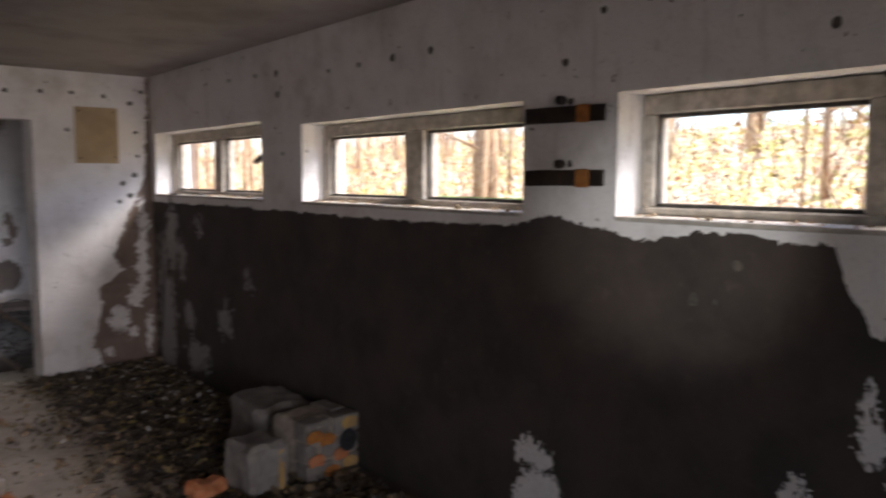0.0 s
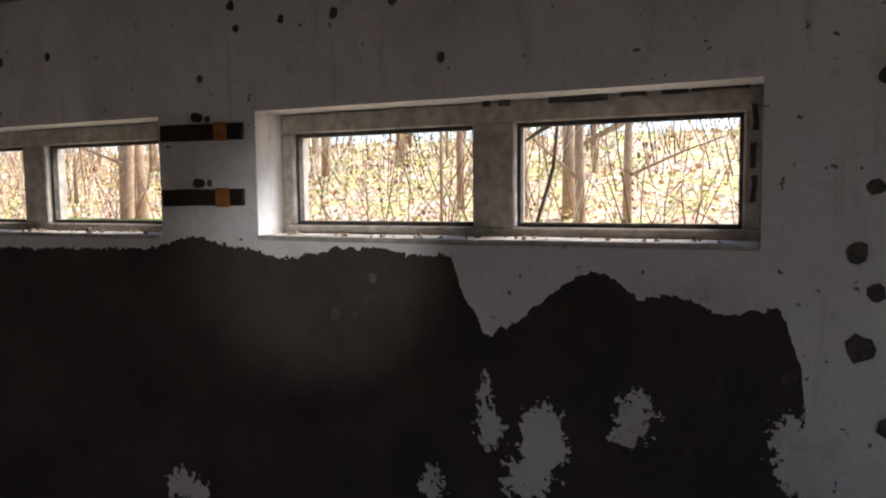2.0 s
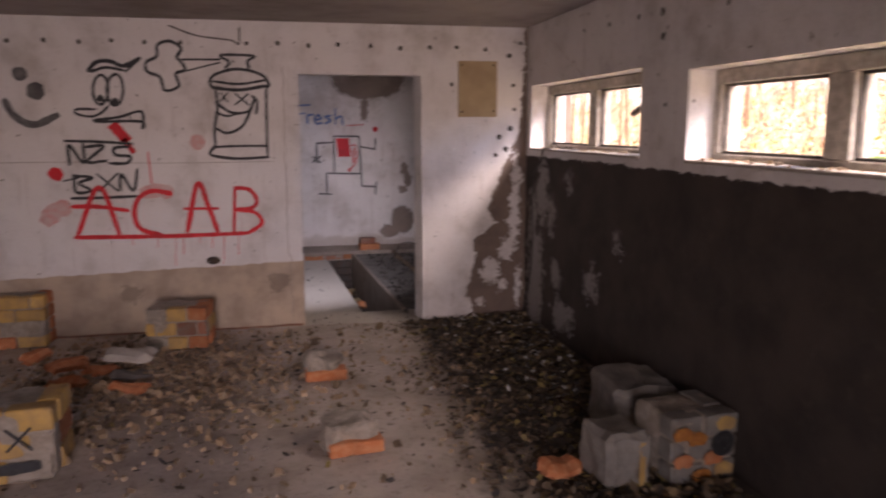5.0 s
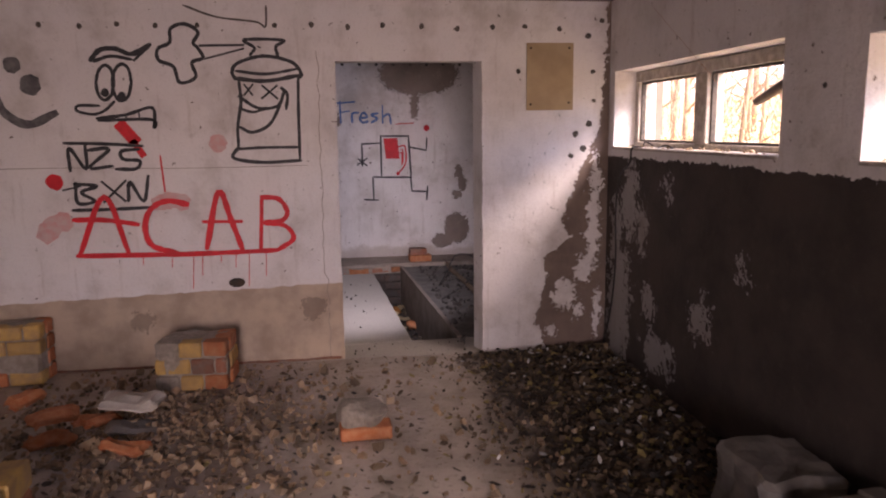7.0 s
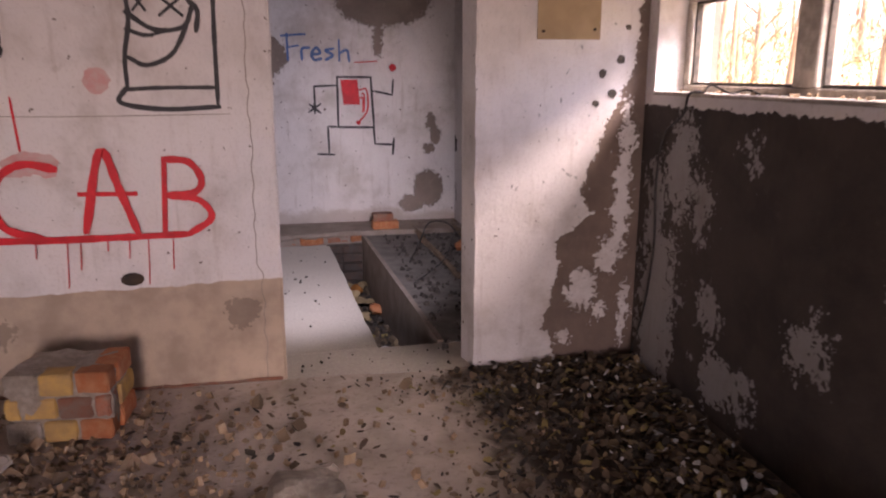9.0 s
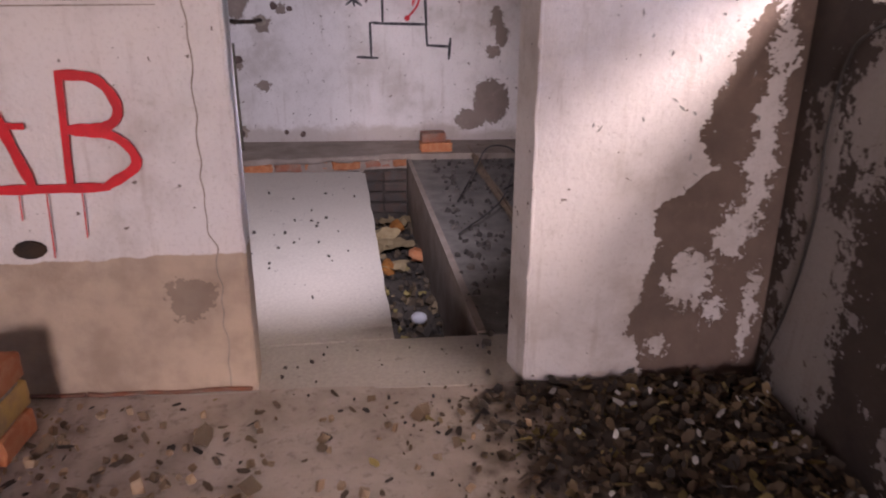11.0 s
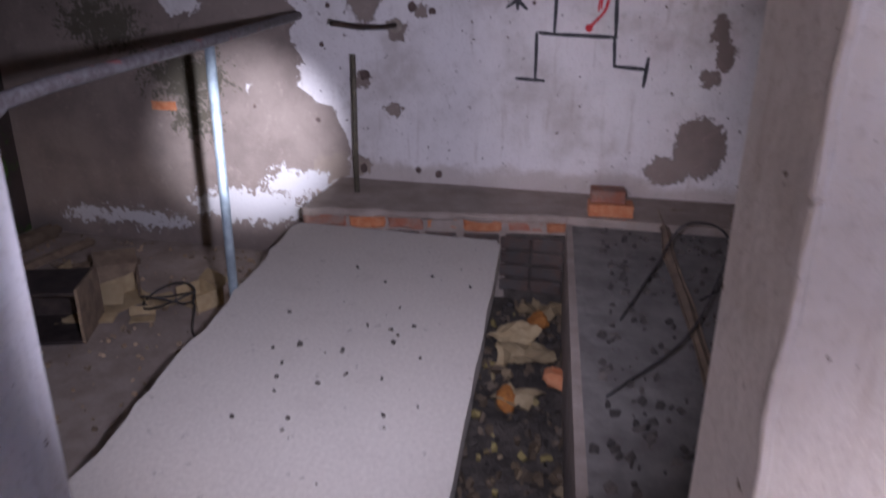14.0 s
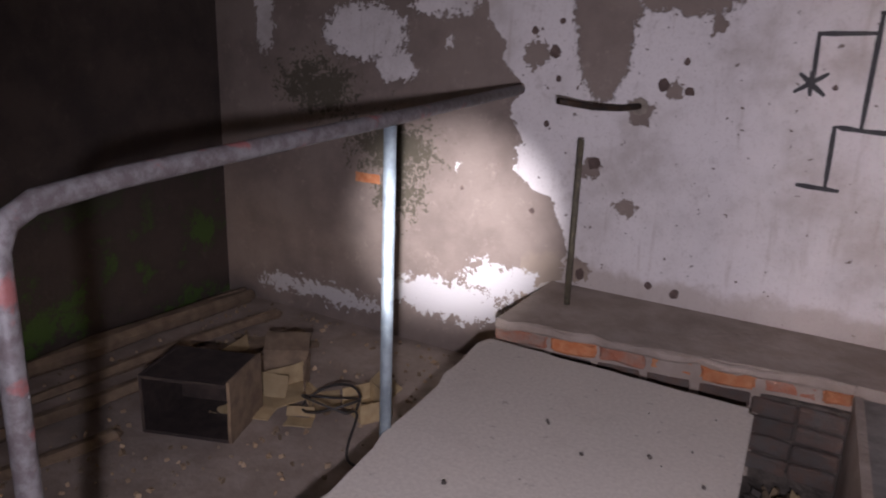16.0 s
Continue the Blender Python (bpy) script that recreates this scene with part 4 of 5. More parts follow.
cable("cable", [(0.55, 0.02, 1.465), (0.5, -0.03, 1.46), (0.42, -0.012, 1.36), (0.25, -0.012, 1.25), (0.2, -0.012, 1.0), (0.22, -0.012, 0.7), (0.16, -0.012, 0.35), (0.06, -0.03, 0.02)], 0.006,
      "thin black cable hanging from the window to the floor", WALL_ROWS)
cable("wire_scrap", [(0.5, 0.04, 1.467), (0.6, 0.02, 1.50), (0.7, 0.05, 1.468), (0.85, 0.03, 1.485), (0.9, 0.06, 1.467)], 0.005, "tangled dark wire scrap lying on the sill", WALL_ROWS)
bm = bmnew()
tube(bm, [(1.36, 0.30, 1.72), (1.6, 0.31, 1.80), (2.05, 0.34, 2.03)], [0.022, 0.03, 0.034], 6)
st = tagged(part("broken_branch", bm, DARK_BARK), "dark broken branch hanging across the window", "branch")
st.matrix_world = WALL_ROWS
bm = bmnew()
tube(bm, [(5.76, 0.42, 1.80), (5.86, 0.43, 1.865), (5.99, 0.44, 1.93), (6.2, 0.46, 2.05)], [0.004, 0.012, 0.017, 0.02], 6)
tube(bm, [(5.88, 0.43, 1.87), (5.865, 0.42, 1.70), (5.80, 0.43, 1.50), (5.77, 0.45, 1.2)], [0.006, 0.008, 0.007, 0.006], 6)
st = tagged(part("broken_branch", bm, DARK_BARK), "dark broken branch hanging across the window", "branch")
st.matrix_world = WALL_ROWS
w3 = bpy.data.objects["window_3"]
for a, b, z in ((5.93, 6.12, 1.912), (6.16, 6.24, 1.915), (6.28, 6.36, 1.918), (6.37, 6.53, 1.92), (5.76, 5.80, 1.912), (5.70, 5.73, 1.915)):
    box_part("peeled_paint", w3, TRIM, (a, b, 0.143, 0.147, z - 0.012, z + 0.014), 0.001, 0.008, 3, "black peeled strip")
for z in (1.62, 1.72, 1.83):
    box_part("peeled_paint", w3, TRIM, (6.535, 6.55, 0.143, 0.147, z - 0.04, z + 0.035), 0.001, 0.008, 3, "black peeled strip")
# crumbs on the sills
V, F = [], []


def crumb(V, F, p, s):
    k = len(V)
    q = Euler((rng.uniform(0, 6), rng.uniform(0, 6), rng.uniform(0, 6))).to_matrix()
    sx, sy, sz = s * rng.uniform(0.6, 1.3), s * rng.uniform(0.5, 1.1), s * rng.uniform(0.3, 0.8)
    for c in ((-1, -1, -1), (1, -0.8, -1), (0.9, 1, -0.9), (-1, 0.8, -1), (-0.7, -0.8, 1), (0.8, -0.6, 0.8), (0.6, 0.7, 1), (-0.8, 0.7, 0.7)):
        V.append(tuple(Vector(p) + q @ Vector((c[0] * sx * rng.uniform(0.7, 1.2), c[1] * sy, c[2] * sz * rng.uniform(0.7, 1.2)))))
    for f in ((0, 3, 2, 1), (4, 5, 6, 7), (0, 1, 5, 4), (1, 2, 6, 5), (2, 3, 7, 6), (3, 0, 4, 7)):
        F.append(tuple(k + i for i in f))


for i in range(170):
    a, b = rng.choice(WINDOWS)[:2]
    p = WALL_ROWS @ Vector((rng.uniform(a + 0.02, b - 0.02), rng.uniform(0.0, 0.13), 1.468))
    crumb(V, F, p, rng.uniform(0.003, 0.011))
stuff("sill_debris", V, F, RUBBLE, "plaster crumbs and flakes on the window sills", "debris")
bm = bmnew()
block(bm, 3.6, 4.3, 0.20, 0.24, 1.497, 1.512, 0.004, 0.01, 5)
st = tagged(part("moss", bm, speckled("green_moss", (0.10, 0.22, 0.02), (0.2, 0.32, 0.04), 40, 0.95, 0, 0.9, 0.01)), "bright green moss along the window frame", "moss", kind="stuff")
st.matrix_world = WALL_ROWS


def brick_chunk(name, m, w, d, h, rows, cols, core, face, label, group="", odd=0.25):
    """A broken piece of brickwork: a rough mortar core with bricks standing proud at the front, end and top."""
    t = thing(name, m, label, "masonry", group)
    box_part("mortar_core", t, core, (0.012, w - 0.012, 0.012, d - 0.012, 0, h - 0.012), 0.02, 0.022, 4)
    bh, bw = h / rows, w / cols
    for r in range(rows):
        shift = bw * 0.5 if r % 2 else 0
        for c in range(-1, cols):
            a, b = max(0.0, c * bw + shift), min(w, (c + 1) * bw + shift)
            if b - a < 0.03 or rng.random() < 0.1:
                continue
            mat = rng.choice((BRICK, OLD_BRICK, MORTAR)) if rng.random() < odd * 1.8 else face
            box_part("brick", t, mat, (a + 0.006, b - 0.006, rng.uniform(-0.006, 0.008), 0.11, r * bh + 0.006, (r + 1) * bh - 0.006), 0.008, 0.010, 1)
        box_part("brick", t, BRICK if rng.random() < 0.6 else face, (w - 0.10, w + rng.uniform(-0.004, 0.008), 0.125, d - 0.01, r * bh + 0.006, (r + 1) * bh - 0.006), 0.008, 0.010, 1)
    return t


brick_chunk("brickwork_block", pose(-1.16, -0.53, 0, 0, 0, -3), 0.44, 0.34, 0.32, 3, 3, MORTAR, YELLOW, "broken brickwork block painted ochre and red against the wall")
brick_chunk("brickwork_block", pose(-2.33, -0.28, 0, 0, 0, 2), 0.42, 0.25, 0.40, 4, 2, MORTAR, YELLOW, "broken brickwork block with ochre courses beside the wall", "", 0.1)
xb = brick_chunk("brickwork_block", pose(-1.60, -2.62, 0, 0, 0, 4), 0.42, 0.38, 0.36, 3, 2, MORTAR, YELLOW, "ochre brickwork block with black crosses and mouth painted on", "", 0.2)
bm = bmnew()
for cx in (0.10, 0.27):
    ribbon(bm, [(cx - 0.05, 0.17), (cx + 0.05, 0.27)], 0.018, 0.014)
    ribbon(bm, [(cx + 0.05, 0.17), (cx - 0.05, 0.27)], 0.018, 0.0145)
ribbon(bm, [(0.06, 0.09), (0.2, 0.08), (0.34, 0.09)], 0.05, 0.014)
part("painted_face", bm, SPRAY_BLACK, xb, "black sprayed crosses and mouth")
pb = brick_chunk("brickwork_block", pose(1.58, -3.24, 0, 0, 0, 6), 0.36, 0.34, 0.33, 3, 2, MORTAR, SCREED, "grey brickwork block with orange paint and black circle", "", 0.0)
for cx, cz, mat in ((0.05, 0.25, ORANGE), (0.13, 0.22, ORANGE), (0.28, 0.28, YELLOW), (0.28, 0.06, YELLOW), (0.16, 0.04, ORANGE), (0.06, 0.12, BRICK), (0.22, 0.12, BRICK)):
    bm = bmnew()
    ribbon(bm, [(cx - 0.03, cz), (cx, cz + 0.01), (cx + 0.035, cz)], 0.055, 0.013)
    part("paint_blot", bm, mat, pb)
for r0, w0 in ((0.045, 0.03), (0.012, 0.03)):
    bm = bmnew()
    ribbon(bm, [(0.27 + r0 * math.cos(a), 0.19 + r0 * math.sin(a)) for a in (i * math.pi / 4 for i in range(9))], w0, 0.0145)
    part("painted_ring", bm, SPRAY_BLACK, pb, "black sprayed ring")


def rough_block(name, m, dims, mat, label, category="rubble block"):
    bm = bmnew()
    block(bm, 0, dims[0], 0, dims[1], 0, dims[2], 0.03, 0.030, 5)
    ob = part(name, bm, mat)
    ob.matrix_world = m
    return tagged(ob, label, category)


rb = rough_block("concrete_block", pose(1.28, -3.24, 0, 0, 0, 8), (0.24, 0.26, 0.27), SCREED, "squat grey concrete block with an ochre stripe")
bm = bmnew()
ribbon(bm, [(0.17, 0.03), (0.172, 0.12), (0.17, 0.22)], 0.03, 0.012)
part("paint_stripe", bm, YELLOW, rb, "ochre paint stripe")
rough_block("concrete_block", pose(1.52, -2.76, 0, 0, 0, -4), (0.36, 0.42, 0.30), SCREED, "large grey broken concrete block by the window wall")
rough_block("brick_lump", pose(1.05, -3.1, 0, 3, 5, 20), (0.22, 0.12, 0.09), BRICK, "loose dark red brick in the rubble", "brick")

for x, y, rz, s in ((-0.02, -1.46, 3, 1.0), (0.075, -2.63, 8, 1.05)):
    t = thing("brick_lump", pose(x, y, 0.0, 0, 0, rz), "red brick with a lump of grey mortar on top", "brick", "bricks lying on the floor")
    box_part("brick", t, BRICK, (0, 0.27 * s, 0, 0.13, 0, 0.07), 0.008, 0.008, 1)
    box_part("mortar_lump", t, MORTAR, (0.01, 0.25 * s, 0.03, 0.28, 0.02, 0.150), 0.02, 0.06, 5, "crumbling grey mortar")
for i, (x, y, z, rx, ry, rz) in enumerate(((-1.62, -1.36, 0.0, 0, 0, 12), (-1.45, -1.1, 0.0, 0, 8, 35), (-1.60, -1.28, 0.072, 4, -6, 24), (-1.9, -0.75, 0.0, 0, 0, 60), (-1.25, -1.42, 0.0, 0, 5, -15), (-1.95, -1.9, 0, 0, 0, 40))):
    t = rough_block("loose_brick", pose(x, y, z, rx, ry, rz), (0.25, 0.12, 0.07), BRICK, "weathered loose red brick in the rubble heap", "brick")
    t["group"] = "bricks in the rubble heap"
rough_block("cement_slab_piece", pose(-1.38, -1.0, 0.075, 6, 3, -8), (0.34, 0.22, 0.045), SLAB, "pale broken cement slab resting on rubble", "slab piece")
rough_block("cement_slab_piece", pose(-1.25, -1.25, 0.0, -4, 8, 15), (0.32, 0.22, 0.06), SCREED, "grey broken cement slab among the bricks", "slab piece")

V, F = [], []
for i in range(2700):
    if rng.random() < 0.8:
        x, y = rng.gauss(-1.0, 0.55), rng.gauss(-1.2, 0.6)
    else:
        x, y = rng.uniform(-3.5, 1.2), rng.uniform(-6, -0.15)
    if y > -0.06 or x < -4.0:
        continue
    s = rng.uniform(0.005, 0.02) * (1.7 if rng.random() < 0.15 else 1)
    crumb(V, F, (x, y, s * 0.3), s)
for i in range(500):
    x, y = 1.85 - abs(rng.gauss(0, 0.6)), rng.uniform(-3.6, -0.1)
    s = rng.uniform(0.006, 0.017)
    crumb(V, F, (x, y, s * 0.5), s)
stuff("rubble", V, F, RUBBLE, "scattered broken brick and plaster crumbs on the floor", "rubble")
V, F = [], []
for i in range(6500):
    x = 1.86 - abs(rng.gauss(0, 0.55))
    y = rng.uniform(-4.3, -0.03)
    if x < 0.75 + 0.35 * noise.noise(Vector((y * 1.8, 0, 0))) and rng.random() < 0.93:
        continue
    heap = 0.05 * max(0, 1 - (1.9 - x) / 0.9)
    leaf_quads(V, F, Vector((x, y, 0.004 + heap * rng.random())), rng.uniform(0.010, 0.045), 0.45)
for i in range(900):
    x, y = rng.gauss(-0.6, 0.9), rng.gauss(-1.5, 0.9)
    if y < -0.05:
        leaf_quads(V, F, Vector((x, y, 0.006)), rng.uniform(0.010, 0.034), 0.3)
for i in range(3800):
    x, y = 1.86 - abs(rng.gauss(0, 0.6)), rng.uniform(-4.0, -0.03)
    if x > 0.6 + 0.4 * noise.noise(Vector((y * 1.8, 0, 0))):
        crumb(V, F, (x, y, 0.005), rng.uniform(0.003, 0.010))
stuff("leaf_litter", V, F, LITTER, "dead brown leaves and dirt heaped along the wall", "leaves")
V, F = [], []
PALE = speckled("pale_scraps", (0.62, 0.62, 0.6), (0.45, 0.45, 0.42), 20, 0.7, 0, 0.3, 0.003, 0.3)
for i in range(130):
    leaf_quads(V, F, Vector((1.85 - abs(rng.gauss(0, 0.4)), rng.uniform(-2.2, -0.15), 0.05)), rng.uniform(0.008, 0.03), 0.4)
stuff("paint_flakes", V, F, PALE, "fallen white paint flakes among the leaves", "flakes")

# ---- things of the second room ----
rail = thing("pipe_railing", pose(-0.78, 2.15, 0), "bent grey pipe railing along the slab edge", "railing")
bm = bmnew()
tube(bm, [(-0.197, 1.395, 1.123), (-0.055, 0.10, 1.106), (0.027, -1.0, 1.088), (0.05, -1.20, 1.076), (0.058, -1.26, 1.05), (0.06, -1.282, 1.0), (0.06, -1.285, 0.5), (0.05, -1.29, -0.50)], 0.024, 12)
part("handrail", bm, PIPE, rail, "grey pipe with worn red paint and a bent end")
bm = bmnew()
tube(bm, [(-0.052, 0.08, 1.085), (-0.038, 0.055, 0.5), (-0.022, 0.025, -0.52)], 0.022, 12)
part("post", bm, POST, rail, "straight blue-grey steel post")
bm = bmnew()
tube(bm, [(-0.691, 3.659, 0.045), (-0.697, 3.678, 0.45), (-0.702, 3.696, 0.895)], 0.017, 8)
tagged(part("steel_rod", bm, ROD), "dull olive steel rod standing on the ledge", "rod")
br = thing("wall_bar", pose(-0.95, 3.962, 1.05), "short black bent bar fixed to the back wall", "bar")
bm = bmnew()
tube(bm, [(0.205, -0.50, 0.043), (0.30, -0.30, 0.008), (0.39, -0.13, -0.003), (0.444, -0.002, 0.002)], 0.016, 8)
part("bar", bm, RUST, br)
bm = bmnew()
tube(bm, [(0.444, -0.012, 0), (0.444, -0.002, 0)], 0.045, 9)
part("plaster_socket", bm, MORTAR, br)
bm = bmnew()
block(bm, -2.28, -2.09, -0.006, -0.001, 0.44, 0.50, 0.002, 0.006, 3)
ob = part("exposed_brick", bm, BRICK, wall_rear_room, "orange brick showing through the plaster")

# bricks in the front of the ledge
ledge = bpy.data.objects["ledge"]
d = (Vector((0.655, 3.47)) - Vector((-0.90, 3.27))).normalized()
ang = math.degrees(math.atan2(d.y, d.x))
box_part("mortar_shade_backing", ledge, SOIL_SHADE, (0.0, 1.56, 0.012, 0.045, -0.3, 0.0), 0.004, 0.004, 6, "dark mortar bed behind the bricks").matrix_world = pose(-0.90, 3.268, 0, 0, 0, ang)
# dark backing paints the shade of the trench's far end
box_part("mortar_shade_backing", ledge, SOIL_SHADE, (0.27, 0.655, 3.425, 3.462, -0.52, -0.07), 0.004)
s = 0.0
while s < 1.5:
    l = rng.uniform(0.18, 0.27)
    bm = bmnew()
    block(bm, 0, min(l, 1.565 - s), -0.010 + rng.uniform(-0.012, 0.008), 0.05, -0.062, 0.012, 0.012, 0.018, 2)
    b = part("brick", bm, rng.choice((OLD_BRICK, OLD_BRICK, BRICK)) if s < 1.3 else BRICK, ledge)
    b.matrix_world = pose(-0.90 + d.x * s, 3.27 + d.y * s, 0, 0, 0, ang)
    # lower course uses the brick with shade in its colour
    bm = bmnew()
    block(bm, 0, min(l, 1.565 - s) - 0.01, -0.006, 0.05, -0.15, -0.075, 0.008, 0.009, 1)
    b = part("brick", bm, SHADE_BRICK, ledge)
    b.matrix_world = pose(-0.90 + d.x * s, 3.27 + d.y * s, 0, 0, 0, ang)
    s += l + rng.uniform(0.008, 0.03)
# crumbling cement lip over the bricks
bm = bmnew()
block(bm, -0.005, 1.56, -0.022, 0.03, 0.004, 0.048, 0.01, 0.024, 22)
b = part("cement_lip", bm, DUST, ledge)
b.matrix_world = pose(-0.90, 3.27, 0, 0, 0, ang)
# second brick course across the trench's far end, its shade put into the brick colour
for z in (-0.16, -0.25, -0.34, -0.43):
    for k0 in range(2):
        box_part("brick", ledge, SHADE_BRICK, (0.275 + k0 * 0.19, 0.457 + k0 * 0.19, 3.40, 3.46, z, z + 0.075), 0.008, 0.009, 1)
bm = bmnew()
t = thing("brick_stack", pose(0.77, 3.5, 0.045, 0, 0, 4), "two red bricks stacked on the ledge", "brick")
box_part("brick", t, BRICK, (0, 0.26, 0, 0.13, 0, 0.075), 0.006, 0.006, 1, "pale orange brick")
box_part("brick", t, OLD_BRICK, (0.01, 0.21, 0.03, 0.155, 0.076, 0.15), 0.006, 0.006, 1, "dark red brick")

# trench contents
for x, y, z, sx, mat, lab in ((0.60, 1.02, -0.48, 0.16, BRICK, "pale brick end in the trench bottom"), (0.47, 2.15, -0.47, 0.09, ORANGE, "bright orange brick fragment in the trench"),
                              (0.52, 2.95, -0.46, 0.10, ORANGE, "bright orange brick fragment in the trench"), (0.62, 2.4, -0.47, 0.14, BRICK, "broken brick in the trench")):
    rough_block("brick_fragment", pose(x, y, z, 5, 8, rng.uniform(-30, 30)), (sx, 0.12, 0.08), mat, lab, "brick")
for i in range(5):
    bm = bmnew()
    bmesh.ops.create_grid(bm, x_segments=5, y_segments=5, size=rng.uniform(0.06, 0.13))
    o = rng.uniform(0, 30)
    for v in bm.verts:
        v.co.z = noise.noise(v.co * 9 + Vector((o, 0, 0))) * 0.05
        v.co += noise.noise_vector(v.co * 14 + Vector((o, 5, 0))) * 0.02
    ob = part("crumpled_paper", bm, PAPER)
    ob.matrix_world = pose(rng.uniform(0.42, 0.62), rng.uniform(2.2, 3.25), -0.42, rng.uniform(-15, 15), rng.uniform(-15, 15), rng.uniform(0, 180))
    tagged(ob, "crumpled yellowed paper lying in the trench", "paper", "papers in the trench")
bm = bmnew()
bmesh.ops.create_uvsphere(bm, u_segments=14, v_segments=9, radius=0.045)
for v in bm.verts:
    v.co.z *= 0.8
    v.co.x *= 1.1
for f in bm.faces:
    f.smooth = True
ob = part("small_white_ball", bm, WHITE_BALL)
ob.matrix_world = pose(0.66, 1.47, -0.45)
tagged(ob, "small white flattened ball in the trench", "plastic lid")
# rubble takes the dark litter colour to paint the trench's shade
V, F = [], []
for i in range(500):
    crumb(V, F, (rng.uniform(0.3, 0.85), rng.uniform(0.5, 3.35), -0.47), rng.uniform(0.008, 0.03))
stuff("trench_rubble", V, F, LITTER, "small rubble in the trench bottom, coloured dark for its shade", "rubble")

# dark crumbs and flakes on the slab and the floor beside the trench
V, F = [], []
for i in range(46):
    x, y = rng.gauss(0.0, 0.28), rng.gauss(1.7, 0.6)
    if 0.4 < y < 3.0 and -0.55 < x < 0.3:
        crumb(V, F, (x, y, 0.004), rng.uniform(0.003, 0.012) * (1.7 if rng.random() < 0.2 else 1))
for i in range(420):
    x, y = rng.uniform(0.85, 1.66), rng.uniform(0.2, 3.4)
    crumb(V, F, (x, y, 0.006), rng.uniform(0.005, 0.022))
for i in range(40):
    crumb(V, F, (rng.uniform(0.02, 1.0), rng.uniform(-0.3, 0.33), 0.003), rng.uniform(0.003, 0.009))
stuff("floor_crumbs", V, F, speckled("dark_crumbs", (0.05, 0.043, 0.038), (0.14, 0.12, 0.10), 20, 0.95, 0, 0.5, 0.004, 0.6), "dark crumbs and chips on the concrete", "crumbs")

# loose timber and wire beside the trench
for x, y, rz, l, w in ((1.30, 1.70, 92.5, 2.05, 0.06), (1.24, 3.70, 6, 0.44, 0.05), (1.64, 2.1, 91, 1.6, 0.05)):
    ob = rough_block("timber_batten", pose(x, y, 0.003, 0, 0, rz), (l, w, 0.045), TIMBER, "dirty timber batten lying beside the trench", "timber")
    ob["group"] = "battens beside the trench"
cable("wire", [(0.95, 2.2, 0.03), (1.1, 2.6, 0.12), (1.25, 3.0, 0.2), (1.45, 3.1, 0.16), (1.5, 2.8, 0.04), (1.3, 2.5, 0.02)], 0.006, "springy dark wire lying on the cement")
cable("wire", [(0.9, 1.6, 0.02), (1.2, 2.0, 0.09), (1.4, 2.6, 0.16), (1.6, 3.2, 0.06)], 0.005, "springy dark wire lying on the cement")
rough_block("brick_lump", pose(1.48, 2.2, 0.0, 10, 20, 50), (0.2, 0.12, 0.16), MORTAR, "leaning lump of broken brick and mortar", "brick")
rough_block("loose_brick", pose(1.52, 2.6, 0.0, 0, 0, 70), (0.24, 0.12, 0.07), BRICK, "weathered loose red brick by the wall", "brick")

# sunken corner: broken cabinet, planks, cartons, cable
LOW = -0.55
cab = thing("broken_cabinet", pose(-2.30, 2.265, LOW, 0, 0, 20), "open chipboard cabinet lying on the floor, coloured dark for its shaded inside", "cabinet")
W, D, HH = 0.47, 0.36, 0.31
box_part("side_panel", cab, BOX_WOOD, (0, 0.018, 0, D, 0, HH), 0.002)
box_part("side_panel", cab, TIMBER, (W - 0.018, W, 0, D, 0, HH + 0.01), 0.002, 0.006, 2, "pale broken side panel")
box_part("bottom_panel", cab, BOX_WOOD, (0.019, W - 0.019, 0, D, 0.0, 0.018), 0.002)
box_part("top_panel", cab, BOX_WOOD, (0.019, W - 0.019, 0.0, D, HH - 0.02, HH - 0.002), 0.002, 0.004, 2, "dusty top panel")
box_part("back_panel", cab, BOX_WOOD, (0.019, W - 0.019, D - 0.012, D, 0.019, HH - 0.021), 0.002)
for x, y, rz, l, w, h, z in ((-2.80, 1.45, 80, 2.2, 0.10, 0.055, 0), (-3.02, 1.5, 83, 2.3, 0.09, 0.06, 0.0), (-3.28, 1.5, 86, 2.4, 0.12, 0.10, 0.0), (-2.55, 1.2, 76, 1.0, 0.09, 0.05, 0), (-2.8, 3.3, 20, 0.6, 0.05, 0.02, 0)):
    ob = rough_block("plank", pose(x, y, LOW + z, 0, 0, rz), (l, w, h), TIMBER, "old splintered plank lying along the mossy wall", "plank")
    ob["group"] = "planks along the wall"
for x, y, s, rx, ry, rz, mat in ((-2.05, 2.72, 0.16, 60, 10, 20, PAPER), (-1.95, 2.95, 0.14, 20, 30, 70, PAPER), (-1.75, 3.0, 0.10, 50, 0, 130, PAPER), (-2.25, 2.85, 0.18, 35, 20, 40, TIMBER), (-1.72, 2.75, 0.07, 10, 5, 30, PAPER), (-2.4, 3.1, 0.14, 15, 10, 100, PAPER)):
    t = thing("torn_carton", pose(x, y, LOW + 0.01, 0, 0, rz), "torn yellowed cardboard piece on the dusty floor", "cardboard", "cartons in the corner")
    box_part("panel", t, mat, (-s, s, -s * 0.7, s * 0.7, 0, 0.006), 0.001, 0.012, 3)
    bm = bmnew()
    block(bm, -s, s, 0, 0.005, 0, s * 0.8, 0.001, 0.012, 3)
    o = part("flap", bm, mat, t, "folded-up flap")
    o.matrix_basis = pose(0, s * 0.7, 0.004, -rx * 0.5, 0, 0)


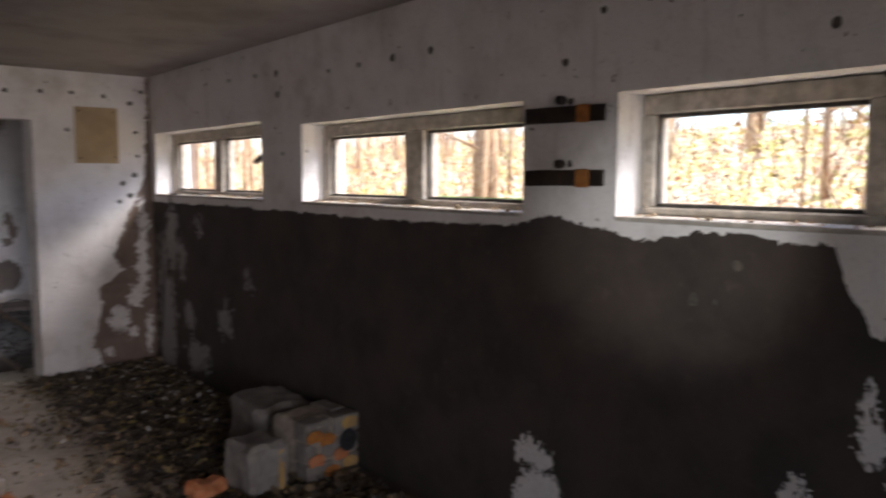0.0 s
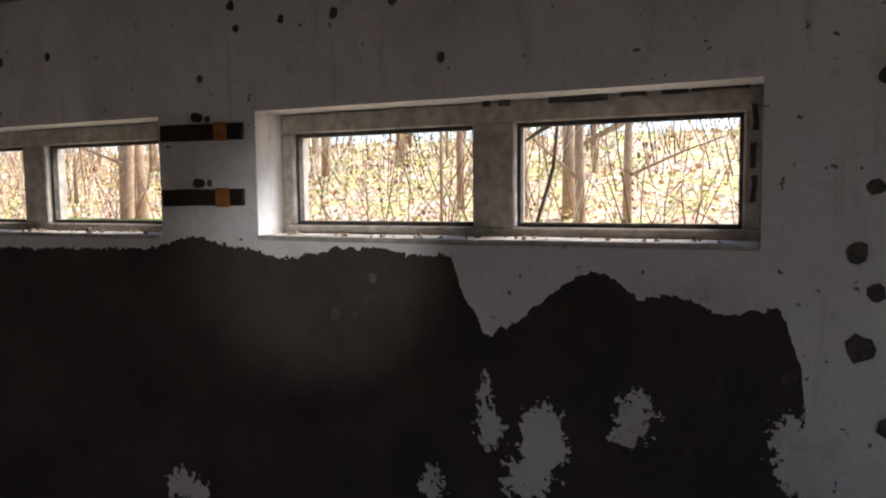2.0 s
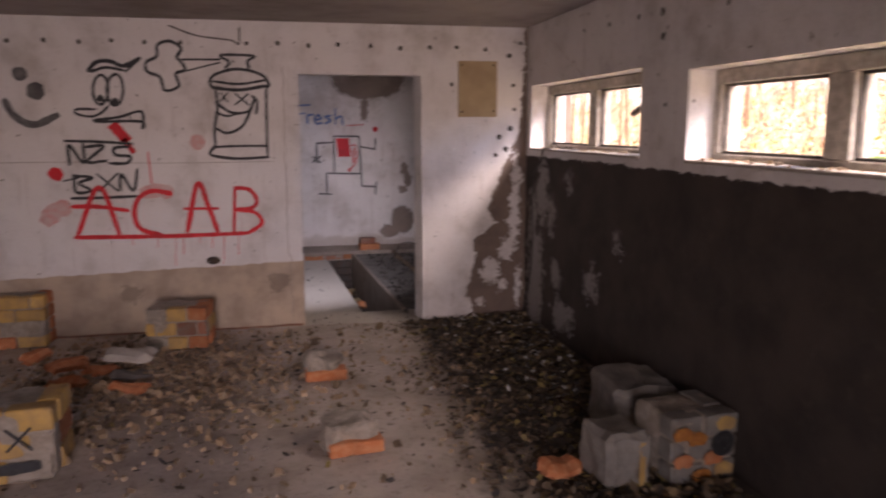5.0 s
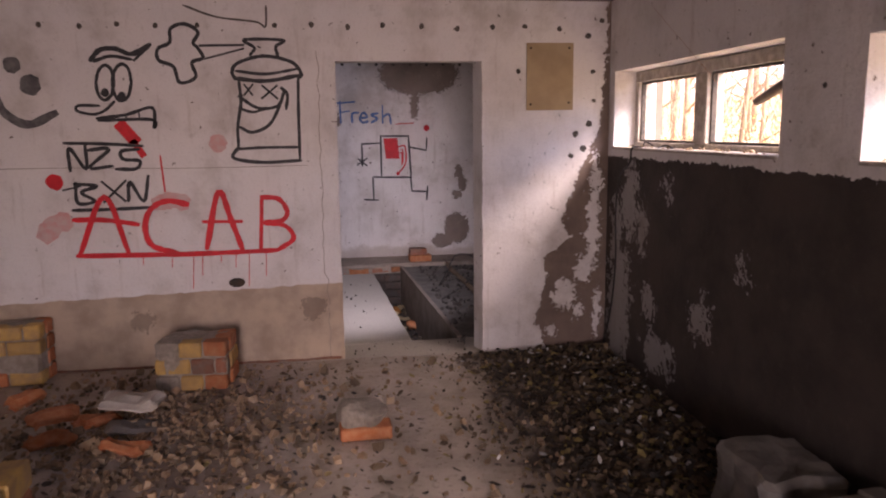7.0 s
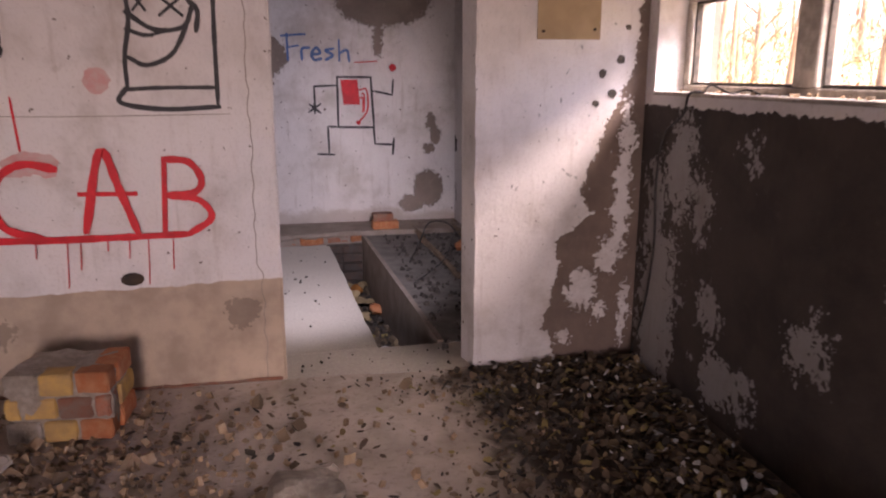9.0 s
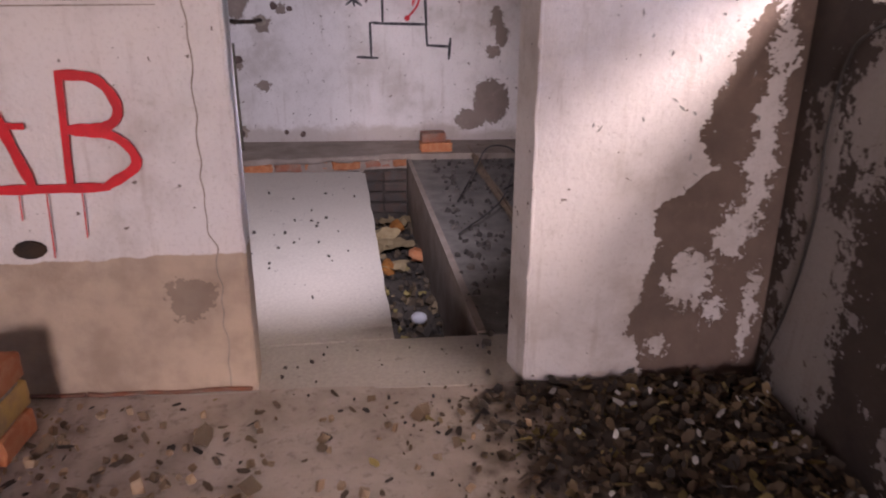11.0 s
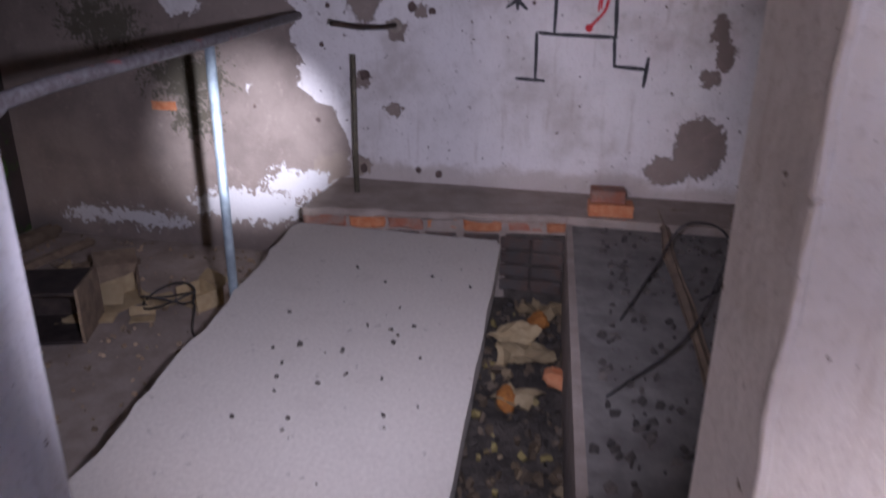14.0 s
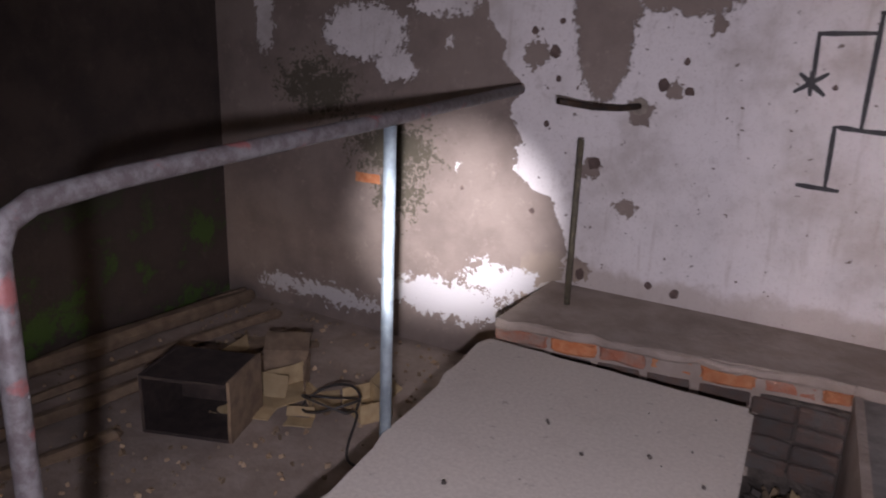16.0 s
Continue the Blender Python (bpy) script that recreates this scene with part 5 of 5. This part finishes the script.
def open_carton(x, y, rz, w, d, h, mat, label):
    """A small torn box: floor, two long sides, one short side and an outward flap."""
    t = thing("open_carton", pose(x, y, LOW + 0.002, 0, 0, rz), label, "carton", "cartons in the corner")
    box_part("bottom", t, mat, (0, w, 0, d, 0, 0.006), 0.001, 0.004, 2)
    box_part("side", t, mat, (0, w, d - 0.006, d, 0.007, h), 0.001, 0.008, 3)
    box_part("side", t, mat, (0, 0.006, 0, d - 0.007, 0.007, h * 0.9), 0.001, 0.008, 3)
    box_part("side", t, mat, (w - 0.006, w, 0, d - 0.007, 0.007, h), 0.001, 0.008, 3)
    flap = box_part("flap", t, mat, (0, w, 0, h * 0.7, 0, 0.005), 0.001, 0.008, 3, "bent-out flap")
    flap.matrix_basis = pose(0, d, h, 35, 0, 0)
    return t


open_carton(-1.66, 3.02, -28, 0.24, 0.17, 0.11, PAPER, "torn yellow cardboard box lying open on the floor")
open_carton(-2.12, 2.86, 32, 0.26, 0.20, 0.17, TIMBER, "brown open wooden tray behind the cabinet")
pts = [(-1.62 + 0.16 * math.cos(a), 2.88 + 0.12 * math.sin(a), LOW + 0.05 + 0.05 * math.sin(a * 1.3) + 0.05) for a in (i * 0.6 for i in range(22))]
cable("cable_coil", pts + [(-1.3, 2.6, LOW + 0.02), (-1.05, 2.6, LOW + 0.04)], 0.007, "loose coil of black cable on the floor")
V, F = [], []
for i in range(500):
    crumb(V, F, (rng.uniform(-3.3, -1.0), rng.uniform(1.6, 3.9), LOW + 0.004), rng.uniform(0.004, 0.018))
stuff("corner_rubble", V, F, RUBBLE, "dust and plaster crumbs in the sunken corner", "rubble")

# worn arrises of the doorway, in short lengths
for x0, x1 in ((-0.010, 0.003), (0.992, 1.005)):
    for i in range(5):
        box_part("worn_arris", wall_door, DOOR_WALL, (x0, x1, -0.004, 0.008, 0.005 + i * 0.408, 0.41 + i * 0.408), 0.003, 0.007, 6)
# curled paint flakes still clinging beside the doorway
V, F = [], []
for i in range(34):
    x, z = rng.gauss(1.5, 0.16), rng.gauss(1.25, 0.22)
    if 1.06 < x < 1.84:
        k0 = len(V)
        a, l, w = rng.uniform(0.6, 2.6), rng.uniform(0.004, 0.017), rng.uniform(0.002, 0.005)
        dx, dz = math.cos(a), math.sin(a)
        V += [(x - dx * l, -0.001, z - dz * l), (x + dz * w, -0.010, z - dx * w), (x + dx * l, -0.001, z + dz * l), (x - dz * w, -0.002, z + dx * w)]
        F.append((k0, k0 + 1, k0 + 2, k0 + 3))
stuff("clinging_paint_flakes", V, F, PALE, "curled paint flakes clinging to the wall", "flakes")
